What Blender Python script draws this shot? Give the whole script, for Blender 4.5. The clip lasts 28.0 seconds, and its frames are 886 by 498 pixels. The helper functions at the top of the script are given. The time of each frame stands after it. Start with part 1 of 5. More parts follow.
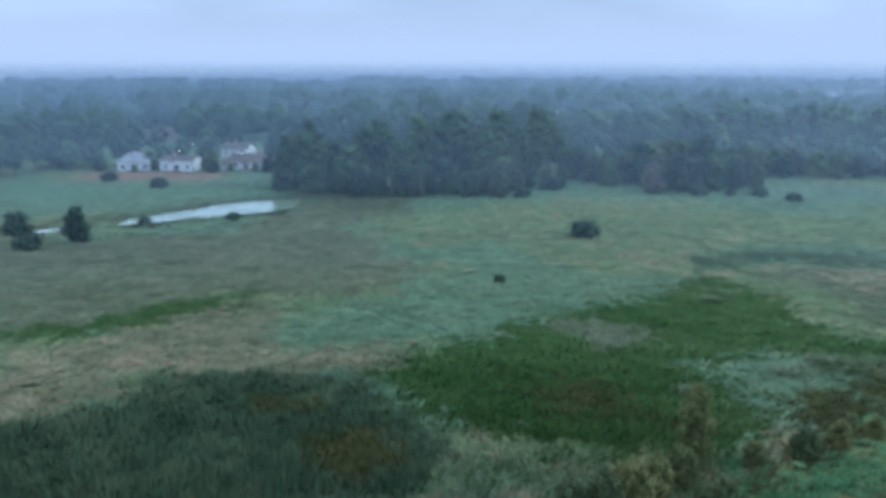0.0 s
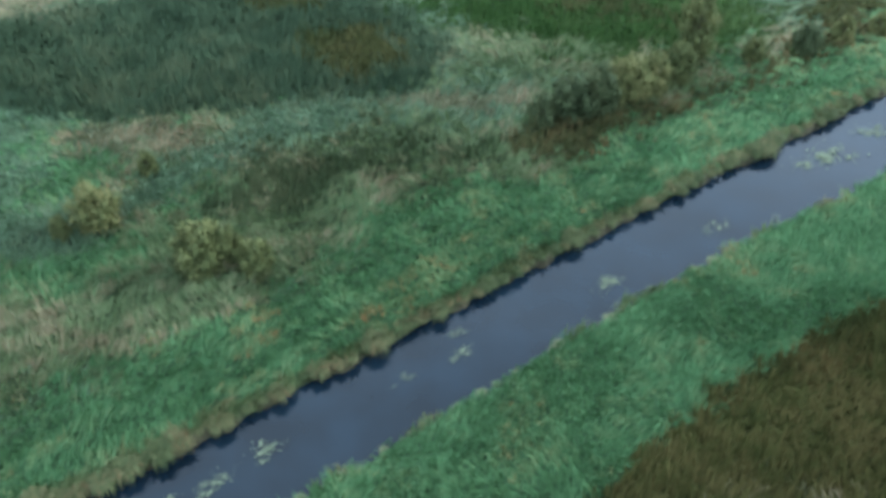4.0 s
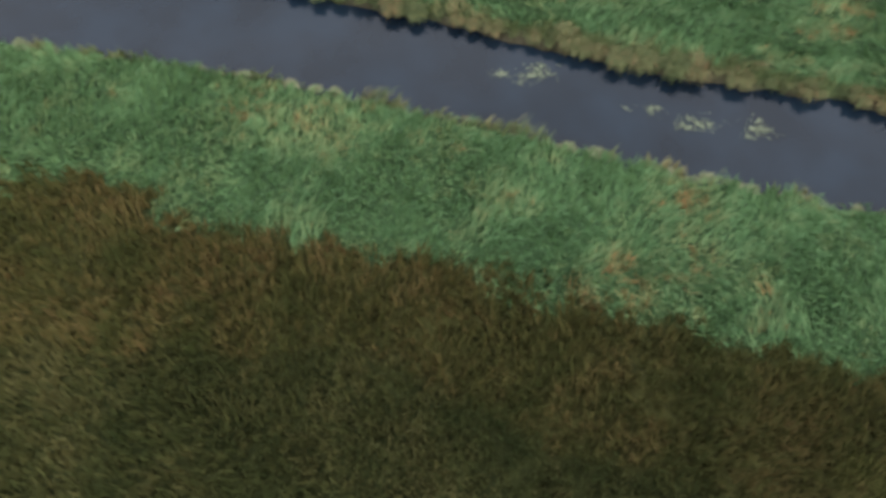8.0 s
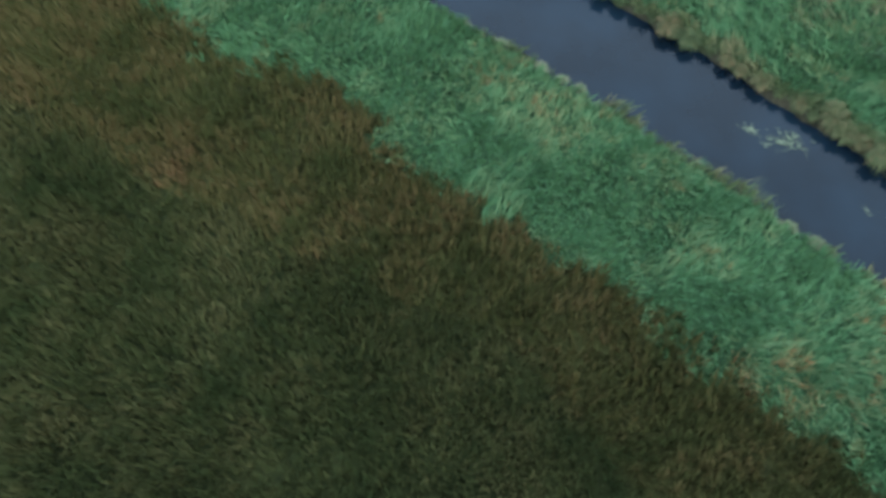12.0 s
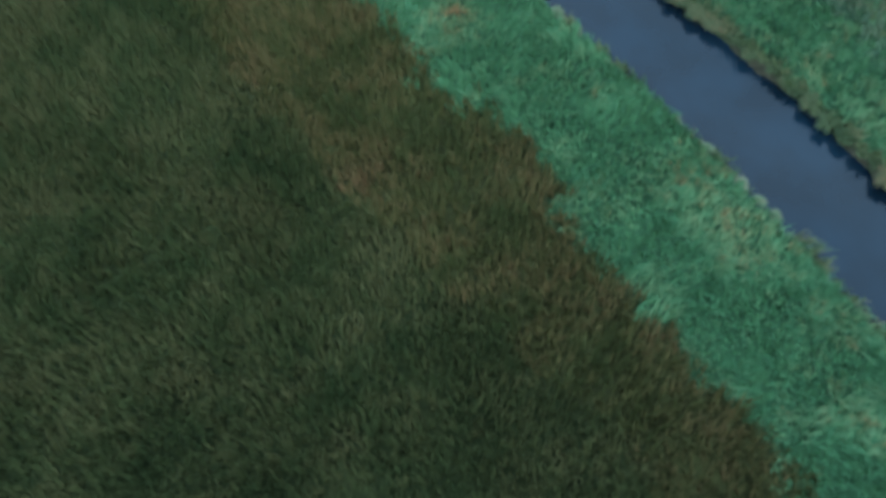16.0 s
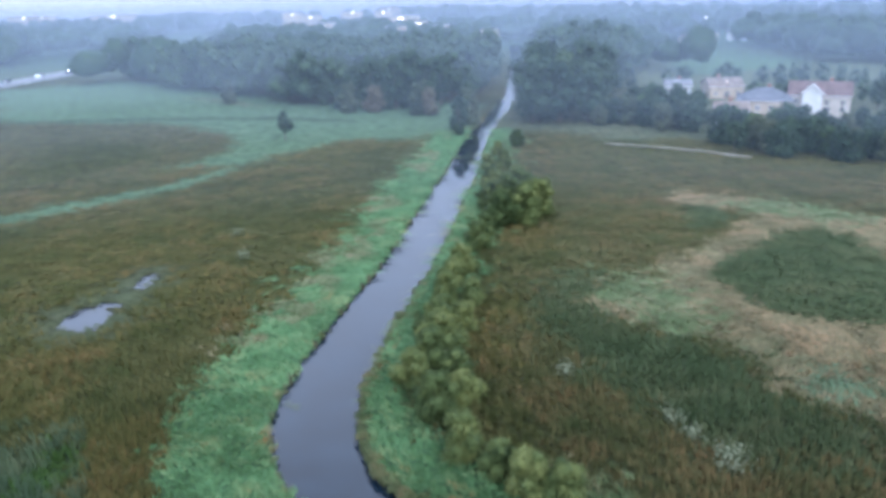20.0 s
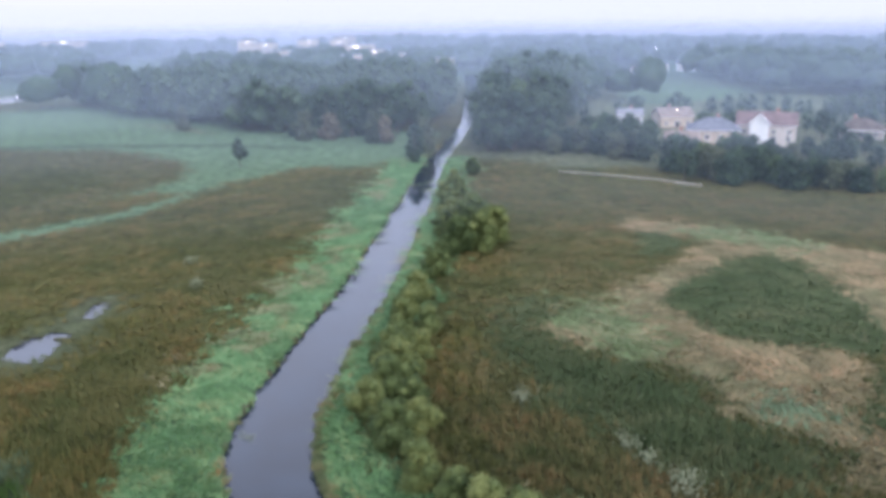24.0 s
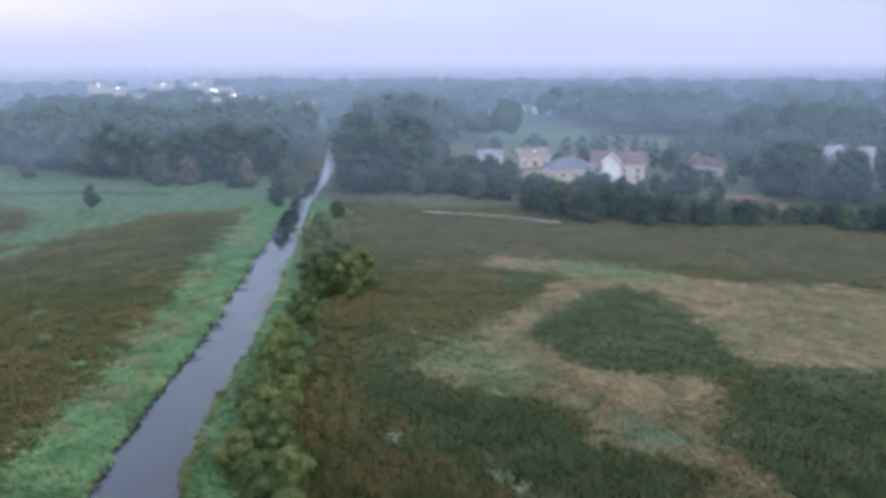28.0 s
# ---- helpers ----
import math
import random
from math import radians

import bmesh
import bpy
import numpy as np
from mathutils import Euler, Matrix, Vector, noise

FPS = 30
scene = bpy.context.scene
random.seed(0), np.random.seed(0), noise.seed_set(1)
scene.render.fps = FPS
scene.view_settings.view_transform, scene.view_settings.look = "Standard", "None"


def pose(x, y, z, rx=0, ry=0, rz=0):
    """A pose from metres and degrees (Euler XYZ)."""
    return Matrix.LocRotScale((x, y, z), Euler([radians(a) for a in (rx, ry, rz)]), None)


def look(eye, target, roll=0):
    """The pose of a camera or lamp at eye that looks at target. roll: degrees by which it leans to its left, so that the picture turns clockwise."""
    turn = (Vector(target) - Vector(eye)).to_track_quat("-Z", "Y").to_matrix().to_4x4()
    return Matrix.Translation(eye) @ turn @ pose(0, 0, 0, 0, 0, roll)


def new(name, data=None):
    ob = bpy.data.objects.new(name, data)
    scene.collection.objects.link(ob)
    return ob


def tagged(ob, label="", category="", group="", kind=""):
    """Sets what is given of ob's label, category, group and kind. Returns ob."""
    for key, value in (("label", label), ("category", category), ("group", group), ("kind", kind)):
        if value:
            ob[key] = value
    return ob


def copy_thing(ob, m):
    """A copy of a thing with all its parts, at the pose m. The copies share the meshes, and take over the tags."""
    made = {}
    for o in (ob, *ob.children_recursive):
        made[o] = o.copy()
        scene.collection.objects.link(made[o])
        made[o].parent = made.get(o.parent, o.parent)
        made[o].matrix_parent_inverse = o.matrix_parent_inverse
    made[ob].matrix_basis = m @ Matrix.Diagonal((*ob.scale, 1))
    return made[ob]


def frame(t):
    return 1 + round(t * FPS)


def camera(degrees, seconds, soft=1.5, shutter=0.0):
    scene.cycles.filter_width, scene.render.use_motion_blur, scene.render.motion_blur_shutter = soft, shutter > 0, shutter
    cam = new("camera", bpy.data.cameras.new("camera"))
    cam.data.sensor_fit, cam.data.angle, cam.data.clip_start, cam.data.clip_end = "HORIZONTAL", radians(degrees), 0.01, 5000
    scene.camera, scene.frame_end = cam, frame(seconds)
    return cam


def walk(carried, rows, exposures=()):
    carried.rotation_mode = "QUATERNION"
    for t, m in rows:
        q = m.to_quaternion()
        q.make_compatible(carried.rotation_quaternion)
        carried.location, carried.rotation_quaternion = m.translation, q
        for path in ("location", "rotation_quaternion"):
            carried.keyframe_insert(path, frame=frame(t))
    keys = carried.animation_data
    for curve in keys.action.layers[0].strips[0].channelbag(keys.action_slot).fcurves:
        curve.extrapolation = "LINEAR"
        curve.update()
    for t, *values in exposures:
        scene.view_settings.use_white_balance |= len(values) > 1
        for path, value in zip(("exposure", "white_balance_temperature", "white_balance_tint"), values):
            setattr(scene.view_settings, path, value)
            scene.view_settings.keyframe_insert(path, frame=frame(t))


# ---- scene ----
cam = camera(54.44, 28.0, soft=3.8, shutter=0.6)
PATH = [
    (0.0, (0, 0, 40), (0.000, 58.532, 26.809), -0.00),
    (0.5, (0, 0, 40), (0.031, 57.780, 23.830), 0.11),
    (1.0, (0, 0, 40), (0.099, 56.709, 20.403), 0.25),
    (1.5, (0, 0, 40), (0.129, 55.399, 16.958), 0.20),
    (2.0, (0, 0, 40), (0.116, 53.784, 13.405), 0.19),
    (2.5, (0, 0, 40), (0.078, 51.968, 10.012), 0.06),
    (4.5, (0, 0, 40), (-0.046, 44.431, -0.322), -0.11),
    (5.0, (0, 0, 40), (-0.041, 41.792, -3.052), -0.10),
    (5.5, (0, 0, 40), (-3.353, 38.718, -5.713), -0.31),
    (6.0, (0, 0, 40), (-14.051, 32.792, -8.241), -0.98),
    (6.5, (0, 0, 40), (-17.836, 26.984, -10.534), -1.14),
    (7.0, (0, 0, 40), (-18.976, 21.718, -12.614), -1.46),
    (7.5, (0, 0, 40), (-20.341, 18.409, -13.361), -1.76),
    (8.0, (0, 0, 40), (-21.349, 17.149, -13.386), -1.82),
    (8.5, (0, 0, 40), (-22.539, 15.469, -13.411), -2.05),
    (9.0, (0, 0, 40), (-23.417, 14.036, -13.429), -2.21),
    (9.5, (0, 0, 40), (-24.448, 12.227, -13.411), -2.50),
    (10.0, (0, 0, 40), (-25.253, 10.544, -13.396), -2.59),
    (10.5, (0, 0, 40), (-26.028, 8.579, -13.376), -2.84),
    (11.0, (0, 0, 40), (-26.740, 6.049, -13.370), -3.02),
    (11.5, (0, 0, 40), (-26.725, 5.972, -13.386), -3.10),
    (13.5, (0, 0, 40), (-27.062, 3.875, -13.410), -3.42),
    (14.0, (0, 0, 40), (-27.469, 1.937, -13.308), -3.63),
    (14.5, (0, 0, 40), (-27.556, 0.404, -13.296), -3.82),
    (15.0, (0, 0, 40), (-27.538, -2.151, -13.264), -4.19),
    (15.5, (0, 0, 40), (-27.775, -3.483, -13.070), -4.15),
    (16.0, (0, 0, 40), (-31.243, -4.303, -11.043), -3.62),
    (16.5, (0, 0, 40), (-36.049, -4.076, -7.790), -3.04),
    (17.0, (0, 0, 40), (-41.565, -3.818, -3.101), -2.70),
    (17.5, (0, 0, 40), (-47.409, -3.393, 3.382), -2.26),
    (18.0, (0, 0, 40), (-52.379, -2.726, 10.862), -1.86),
    (18.5, (0, 0, 40), (-56.161, -1.940, 18.972), -1.69),
    (19.0, (0, 0, 40), (-57.351, -1.239, 22.412), -1.54),
    (19.5, (0, 0, 40), (-57.359, -0.887, 22.418), -1.39),
    (20.0, (0, 0, 40), (-57.343, -0.918, 22.366), -1.30),
    (20.5, (0, 0, 40), (-57.344, -0.585, 22.357), -1.26),
    (21.0, (0, 0, 40), (-57.341, -0.432, 22.343), -1.14),
    (21.5, (0, 0, 40), (-57.348, 0.160, 22.358), -1.03),
    (23.5, (0, 0, 40), (-57.402, 1.655, 22.613), -0.71),
    (24.0, (0, 0, 40), (-57.829, 2.171, 24.154), -0.62),
    (24.5, (0, 0, 40), (-58.467, 2.610, 26.779), -0.55),
    (25.0, (0, 0, 40), (-58.439, 3.459, 26.850), -0.47),
    (25.5, (0, 0, 40), (-58.301, 5.314, 26.858), -0.44),
    (26.0, (0, 0, 40), (-58.282, 5.549, 26.867), -0.44),
    (26.5, (0, 0, 40), (-58.228, 6.122, 26.885), -0.44),
    (27.0, (0, 0, 40), (-58.121, 7.018, 26.859), -0.41),
    (27.5, (0, 0, 40), (-57.824, 9.189, 26.886), -0.40),
    (28.0, (0, 0, 40), (-57.418, 11.449, 26.883), -0.25),
]
# stops, kelvin and tint of the camera's own exposure
EXPOSURES = [(0.0, 0.83, 5150, -4), (1.0, 1.15, 5180, 1), (2.0, 1.62, 5580, 5), (4.5, 1.58, 5700, -8), (6.5, 1.47, 6400, 0), (9.0, 1.43, 7500, 10), (11.0, 1.38, 6350, 3), (13.5, 1.27, 5020, -14),
             (17.0, 1.26, 4920, -13), (18.5, 1.26, 4950, -10), (20.0, 1.4, 5560, 8), (21.5, 1.39, 5850, 12), (24.0, 1.38, 6150, 15), (25.5, 0.99, 6020, 16), (26.5, 0.97, 6020, 15), (28.0, 0.96, 5920, 11)]
walk(cam, [(t, look(eye, target, roll)) for t, eye, target, roll in PATH], EXPOSURES)

# ---- world, sun, exposure ----
SUN_TURN, SUN_HIGH = radians(250), radians(9)
world = bpy.data.worlds.new("dusk_overcast")
scene.world = world
world.use_nodes = True
wn, wl = world.node_tree.nodes, world.node_tree.links
wn.clear()


def wnode(kind, **values):
    n = wn.new(kind)
    for key, value in values.items():
        n.inputs[key].default_value = value
    return n


w_out = wnode("ShaderNodeOutputWorld")
w_bg = wnode("ShaderNodeBackground", Strength=1.0)
w_sky = wnode("ShaderNodeTexSky")
w_sky.sky_type, w_sky.sun_disc, w_sky.sun_elevation, w_sky.sun_rotation = "NISHITA", False, SUN_HIGH, SUN_TURN
w_dim = wnode("ShaderNodeVectorMath")
w_dim.operation = "SCALE"
w_dim.inputs[3].default_value = 0.08
w_co = wnode("ShaderNodeTexCoord")
w_sep = wnode("ShaderNodeSeparateXYZ")
w_grad = wnode("ShaderNodeMapRange")          # overcast sky: over twice as bright overhead as at the horizon
w_grad.inputs[1].default_value, w_grad.inputs[2].default_value = 0.0, 1.0
w_ramp = wnode("ShaderNodeValToRGB")
w_ramp.color_ramp.elements[0].color = (0.345, 0.345, 0.45, 1)
w_ramp.color_ramp.elements[1].color = (0.90, 0.96, 1.16, 1)
w_ramp.color_ramp.elements.new(0.06).color = (0.345, 0.365, 0.475, 1)
w_ramp.color_ramp.elements.new(0.16).color = (0.50, 0.56, 0.72, 1)
w_ramp.color_ramp.elements.new(0.45).color = (0.88, 0.95, 1.17, 1)
w_flat = wnode("ShaderNodeVectorMath")
w_flat.operation = "MULTIPLY"
w_flat.inputs[1].default_value = (1.0, 1.0, 3.5)
w_cloud = wnode("ShaderNodeTexNoise", Scale=2.2, Detail=5.0, Roughness=0.55)
w_lift = wnode("ShaderNodeMapRange")
for k, v in zip((1, 2, 3, 4), (0.3, 0.7, 0.82, 1.18)):
    w_lift.inputs[k].default_value = v
w_mul = wnode("ShaderNodeVectorMath")
w_mul.operation = "SCALE"
w_mix = wnode("ShaderNodeMix")
w_mix.inputs[0].default_value = 0.96
w_mix.data_type = "RGBA"
wl.new(w_co.outputs["Generated"], w_sep.inputs[0])
wl.new(w_sep.outputs["Z"], w_grad.inputs[0])
wl.new(w_grad.outputs[0], w_ramp.inputs[0])
wl.new(w_co.outputs["Generated"], w_flat.inputs[0])
wl.new(w_flat.outputs[0], w_cloud.inputs["Vector"])
wl.new(w_cloud.outputs[0], w_lift.inputs[0])
wl.new(w_ramp.outputs[0], w_mul.inputs[0])
wl.new(w_lift.outputs[0], w_mul.inputs[3])
wl.new(w_sky.outputs[0], w_dim.inputs[0])
wl.new(w_dim.outputs[0], w_mix.inputs[6])
wl.new(w_mul.outputs[0], w_mix.inputs[7])
wl.new(w_mix.outputs[2], w_bg.inputs["Color"])
wl.new(w_bg.outputs[0], w_out.inputs[0])

sun_lamp = bpy.data.lights.new("sun", "SUN")
sun_lamp.energy, sun_lamp.angle, sun_lamp.color = 1.15, radians(25), (1.0, 0.93, 0.86)
sun = new("sun", sun_lamp)
sun.matrix_world = pose(0, 0, 80, 90 - 9 - 20, 0, -250)

# ---- materials ----
MATS = {}


def material(name, stops, scale=1.0, rough=0.85, attribute="", bump=0.0, metal=0.0, fine=9.0, mixing=0.5, random_in="", spec=0.3):
    """A procedural surface: colour stops driven by noise at two scales, joined with a mesh attribute or the object's random."""
    m = bpy.data.materials.new(name)
    m.use_nodes = True
    nt = m.node_tree
    ns, ls = nt.nodes, nt.links
    bs = ns["Principled BSDF"]
    bs.inputs["Roughness"].default_value, bs.inputs["Metallic"].default_value = rough, metal
    bs.inputs["Specular IOR Level"].default_value = spec
    geo = ns.new("ShaderNodeNewGeometry")
    n1, n2 = ns.new("ShaderNodeTexNoise"), ns.new("ShaderNodeTexNoise")
    n1.inputs["Scale"].default_value, n2.inputs["Scale"].default_value = scale, scale * fine
    n1.inputs["Detail"].default_value, n2.inputs["Detail"].default_value = 3, 2
    ls.new(geo.outputs["Position"], n1.inputs["Vector"])
    ls.new(geo.outputs["Position"], n2.inputs["Vector"])
    mx = ns.new("ShaderNodeMix")
    mx.inputs[0].default_value = 0.45
    ls.new(n1.outputs[0], mx.inputs[2])
    ls.new(n2.outputs[0], mx.inputs[3])
    spread = ns.new("ShaderNodeMapRange")
    spread.inputs[1].default_value, spread.inputs[2].default_value = 0.32, 0.68
    ls.new(mx.outputs[0], spread.inputs[0])
    value = spread.outputs[0]
    if attribute:
        at = ns.new("ShaderNodeAttribute")
        at.attribute_name = attribute
        source = at.outputs["Fac"]
        blend = ns.new("ShaderNodeMix")
        blend.inputs[0].default_value = mixing
        ls.new(value, blend.inputs[2])
        ls.new(source, blend.inputs[3])
        value = blend.outputs[0]
    if random_in:
        info, add = ns.new("ShaderNodeObjectInfo"), ns.new("ShaderNodeMath")
        add.operation = "MULTIPLY_ADD"
        add.inputs[1].default_value = 0.5
        shift = ns.new("ShaderNodeMath")
        shift.operation = "SUBTRACT"
        shift.inputs[1].default_value = 0.25
        ls.new(info.outputs["Random"], add.inputs[0])
        ls.new(value, add.inputs[2])
        ls.new(add.outputs[0], shift.inputs[0])
        value = shift.outputs[0]
    ramp = ns.new("ShaderNodeValToRGB")
    els = ramp.color_ramp.elements
    els[0].position, els[0].color = stops[0][0], (*stops[0][1], 1)
    els[1].position, els[1].color = stops[-1][0], (*stops[-1][1], 1)
    for p, c in stops[1:-1]:
        els.new(p).color = (*c, 1)
    ls.new(value, ramp.inputs[0])
    ls.new(ramp.outputs[0], bs.inputs["Base Color"])
    if bump:
        b = ns.new("ShaderNodeBump")
        b.inputs["Strength"].default_value, b.inputs["Distance"].default_value = bump, 0.1
        ls.new(n2.outputs[0], b.inputs["Height"])
        ls.new(b.outputs[0], bs.inputs["Normal"])
    MATS[name] = m
    return m


def ramp3(a, b, c):
    return [(0.1, a), (0.5, b), (0.9, c)]


# plant cover: name -> (dark, middle, light, blade length, blades, lean)
COVER = {
    "bank_grass": ((0.060, 0.114, 0.043), (0.090, 0.174, 0.075), (0.145, 0.204, 0.090), 0.62, 13, 0.9),
    "sedge": ((0.040, 0.051, 0.015), (0.074, 0.071, 0.023), (0.118, 0.091, 0.034), 1.0, 12, 0.45),
    "olive_sedge": ((0.030, 0.042, 0.013), (0.052, 0.058, 0.019), (0.083, 0.078, 0.029), 0.95, 12, 0.5),
    "pale_sedge": ((0.048, 0.058, 0.016), (0.086, 0.086, 0.027), (0.128, 0.108, 0.040), 1.0, 12, 0.45),
    "green_sedge": ((0.032, 0.050, 0.021), (0.055, 0.074, 0.033), (0.086, 0.097, 0.046), 1.0, 12, 0.5),
    "brown_sedge": ((0.040, 0.053, 0.019), (0.071, 0.071, 0.028), (0.112, 0.089, 0.038), 0.95, 12, 0.5),
    "reed_grass": ((0.084, 0.096, 0.048), (0.168, 0.143, 0.078), (0.275, 0.192, 0.108), 0.8, 10, 0.8),
    "cattail": ((0.033, 0.055, 0.030), (0.055, 0.083, 0.044), (0.089, 0.108, 0.057), 1.4, 11, 0.4),
    "rush": ((0.024, 0.053, 0.012), (0.039, 0.074, 0.018), (0.064, 0.098, 0.030), 0.95, 11, 0.5),
    "wet_meadow": ((0.080, 0.126, 0.070), (0.106, 0.156, 0.088), (0.148, 0.178, 0.102), 0.7, 10, 0.8),
    "dull_sedge": ((0.068, 0.088, 0.047), (0.104, 0.116, 0.066), (0.148, 0.142, 0.086), 0.9, 10, 0.6),
    "mixed_grass": ((0.080, 0.120, 0.050), (0.130, 0.164, 0.078), (0.21, 0.182, 0.105), 0.8, 11, 0.8),
    "tan_grass": ((0.085, 0.100, 0.052), (0.155, 0.150, 0.085), (0.235, 0.185, 0.110), 0.75, 10, 0.8),
    "meadow": ((0.068, 0.110, 0.056), (0.088, 0.140, 0.073), (0.120, 0.157, 0.088), 0.5, 8, 0.8),
    "bank_fringe": ((0.060, 0.090, 0.034), (0.100, 0.126, 0.052), (0.18, 0.160, 0.080), 0.75, 14, 1.0),
    "pond_edge": ((0.046, 0.060, 0.030), (0.070, 0.082, 0.042), (0.11, 0.11, 0.065), 0.5, 9, 0.7),
}
KINDS = list(COVER)
for kind, (c1, c2, c3, *_) in COVER.items():
    dry = [(0.90, (0.22, 0.140, 0.060))] if kind == "bank_grass" else [(0.95, (0.120, 0.072, 0.033))] if kind in ("sedge", "brown_sedge") else []
    material(kind, [(0.12, c1), (0.45, c2), (0.74, c3)] + dry, scale=0.16, attribute="tone", mixing=0.55, rough=0.9, spec=0.1)

LEAF = {
    "leaf_cottonwood": ((0.026, 0.049, 0.022), (0.044, 0.074, 0.030), (0.074, 0.106, 0.043)),
    "leaf_maple": ((0.012, 0.027, 0.017), (0.025, 0.047, 0.026), (0.047, 0.073, 0.038)),
    "leaf_willow": ((0.022, 0.040, 0.013), (0.062, 0.086, 0.026), (0.130, 0.146, 0.046)),
    "leaf_dull": ((0.034, 0.050, 0.028), (0.054, 0.070, 0.038), (0.080, 0.090, 0.050)),
    "leaf_straw": ((0.050, 0.064, 0.020), (0.108, 0.116, 0.040), (0.190, 0.172, 0.066)),
    "leaf_olive": ((0.030, 0.044, 0.017), (0.054, 0.070, 0.028), (0.090, 0.102, 0.042)),
    "leaf_dead": ((0.055, 0.050, 0.034), (0.085, 0.076, 0.050), (0.12, 0.105, 0.07)),
}
for kind, stops in LEAF.items():
    material(kind, ramp3(*stops), scale=0.12, attribute="tone", mixing=0.6, rough=0.75, spec=0.2, random_in="object")
material("bark", ramp3((0.04, 0.032, 0.025), (0.08, 0.066, 0.05), (0.14, 0.12, 0.1)), scale=2, bump=0.6)


def ground_material():
    m = bpy.data.materials.new("marsh_soil_and_litter")
    m.use_nodes = True
    ns, ls = m.node_tree.nodes, m.node_tree.links
    bs = ns["Principled BSDF"]
    bs.inputs["Roughness"].default_value, bs.inputs["Specular IOR Level"].default_value = 0.95, 0.1
    at = ns.new("ShaderNodeAttribute")
    at.attribute_name = "cover"
    geo = ns.new("ShaderNodeNewGeometry")
    shade = None
    for sc, lo, hi in ((0.35, 0.6, 1.35), (2.5, 0.55, 1.4)):
        n = ns.new("ShaderNodeTexNoise")
        n.inputs["Scale"].default_value, n.inputs["Detail"].default_value = sc, 5
        ls.new(geo.outputs["Position"], n.inputs["Vector"])
        r = ns.new("ShaderNodeMapRange")
        for k, v in zip((1, 2, 3, 4), (0.3, 0.7, lo, hi)):
            r.inputs[k].default_value = v
        ls.new(n.outputs[0], r.inputs[0])
        mul = ns.new("ShaderNodeVectorMath")
        mul.operation = "SCALE"
        ls.new(at.outputs["Color"] if shade is None else shade, mul.inputs[0])
        ls.new(r.outputs[0], mul.inputs[3])
        shade = mul.outputs[0]
    ls.new(shade, bs.inputs["Base Color"])
    b = ns.new("ShaderNodeBump")
    b.inputs["Strength"].default_value, b.inputs["Distance"].default_value = 0.9, 0.4
    ls.new(n.outputs[0], b.inputs["Height"])
    ls.new(b.outputs[0], bs.inputs["Normal"])
    return m


def water_material(name, tint, rough):
    m = bpy.data.materials.new(name)
    m.use_nodes = True
    ns, ls = m.node_tree.nodes, m.node_tree.links
    bs = ns["Principled BSDF"]
    bs.inputs["Roughness"].default_value, bs.inputs["IOR"].default_value = rough, 1.33
    geo = ns.new("ShaderNodeNewGeometry")
    n = ns.new("ShaderNodeTexNoise")
    n.inputs["Scale"].default_value, n.inputs["Detail"].default_value = 0.25, 4
    ls.new(geo.outputs["Position"], n.inputs["Vector"])
    ramp = ns.new("ShaderNodeValToRGB")
    ramp.color_ramp.elements[0].position, ramp.color_ramp.elements[1].position = 0.35, 0.65
    ramp.color_ramp.elements[0].color = (*[c * 0.7 for c in tint], 1)
    ramp.color_ramp.elements[1].color = (*[c * 1.3 for c in tint], 1)
    ls.new(n.outputs[0], ramp.inputs[0])
    ls.new(ramp.outputs[0], bs.inputs["Base Color"])
    n2 = ns.new("ShaderNodeTexNoise")
    n2.inputs["Scale"].default_value, n2.inputs["Detail"].default_value = 1.3, 3
    ls.new(geo.outputs["Position"], n2.inputs["Vector"])
    b = ns.new("ShaderNodeBump")
    b.inputs["Strength"].default_value, b.inputs["Distance"].default_value = 0.12, 0.05
    ls.new(n2.outputs[0], b.inputs["Height"])
    ls.new(b.outputs[0], bs.inputs["Normal"])
    return m


def glow_material(name, colour, strength):
    m = bpy.data.materials.new(name)
    m.use_nodes = True
    bs = m.node_tree.nodes["Principled BSDF"]
    bs.inputs["Base Color"].default_value = (*colour, 1)
    bs.inputs["Emission Color"].default_value = (*colour, 1)
    bs.inputs["Emission Strength"].default_value = strength
    return m


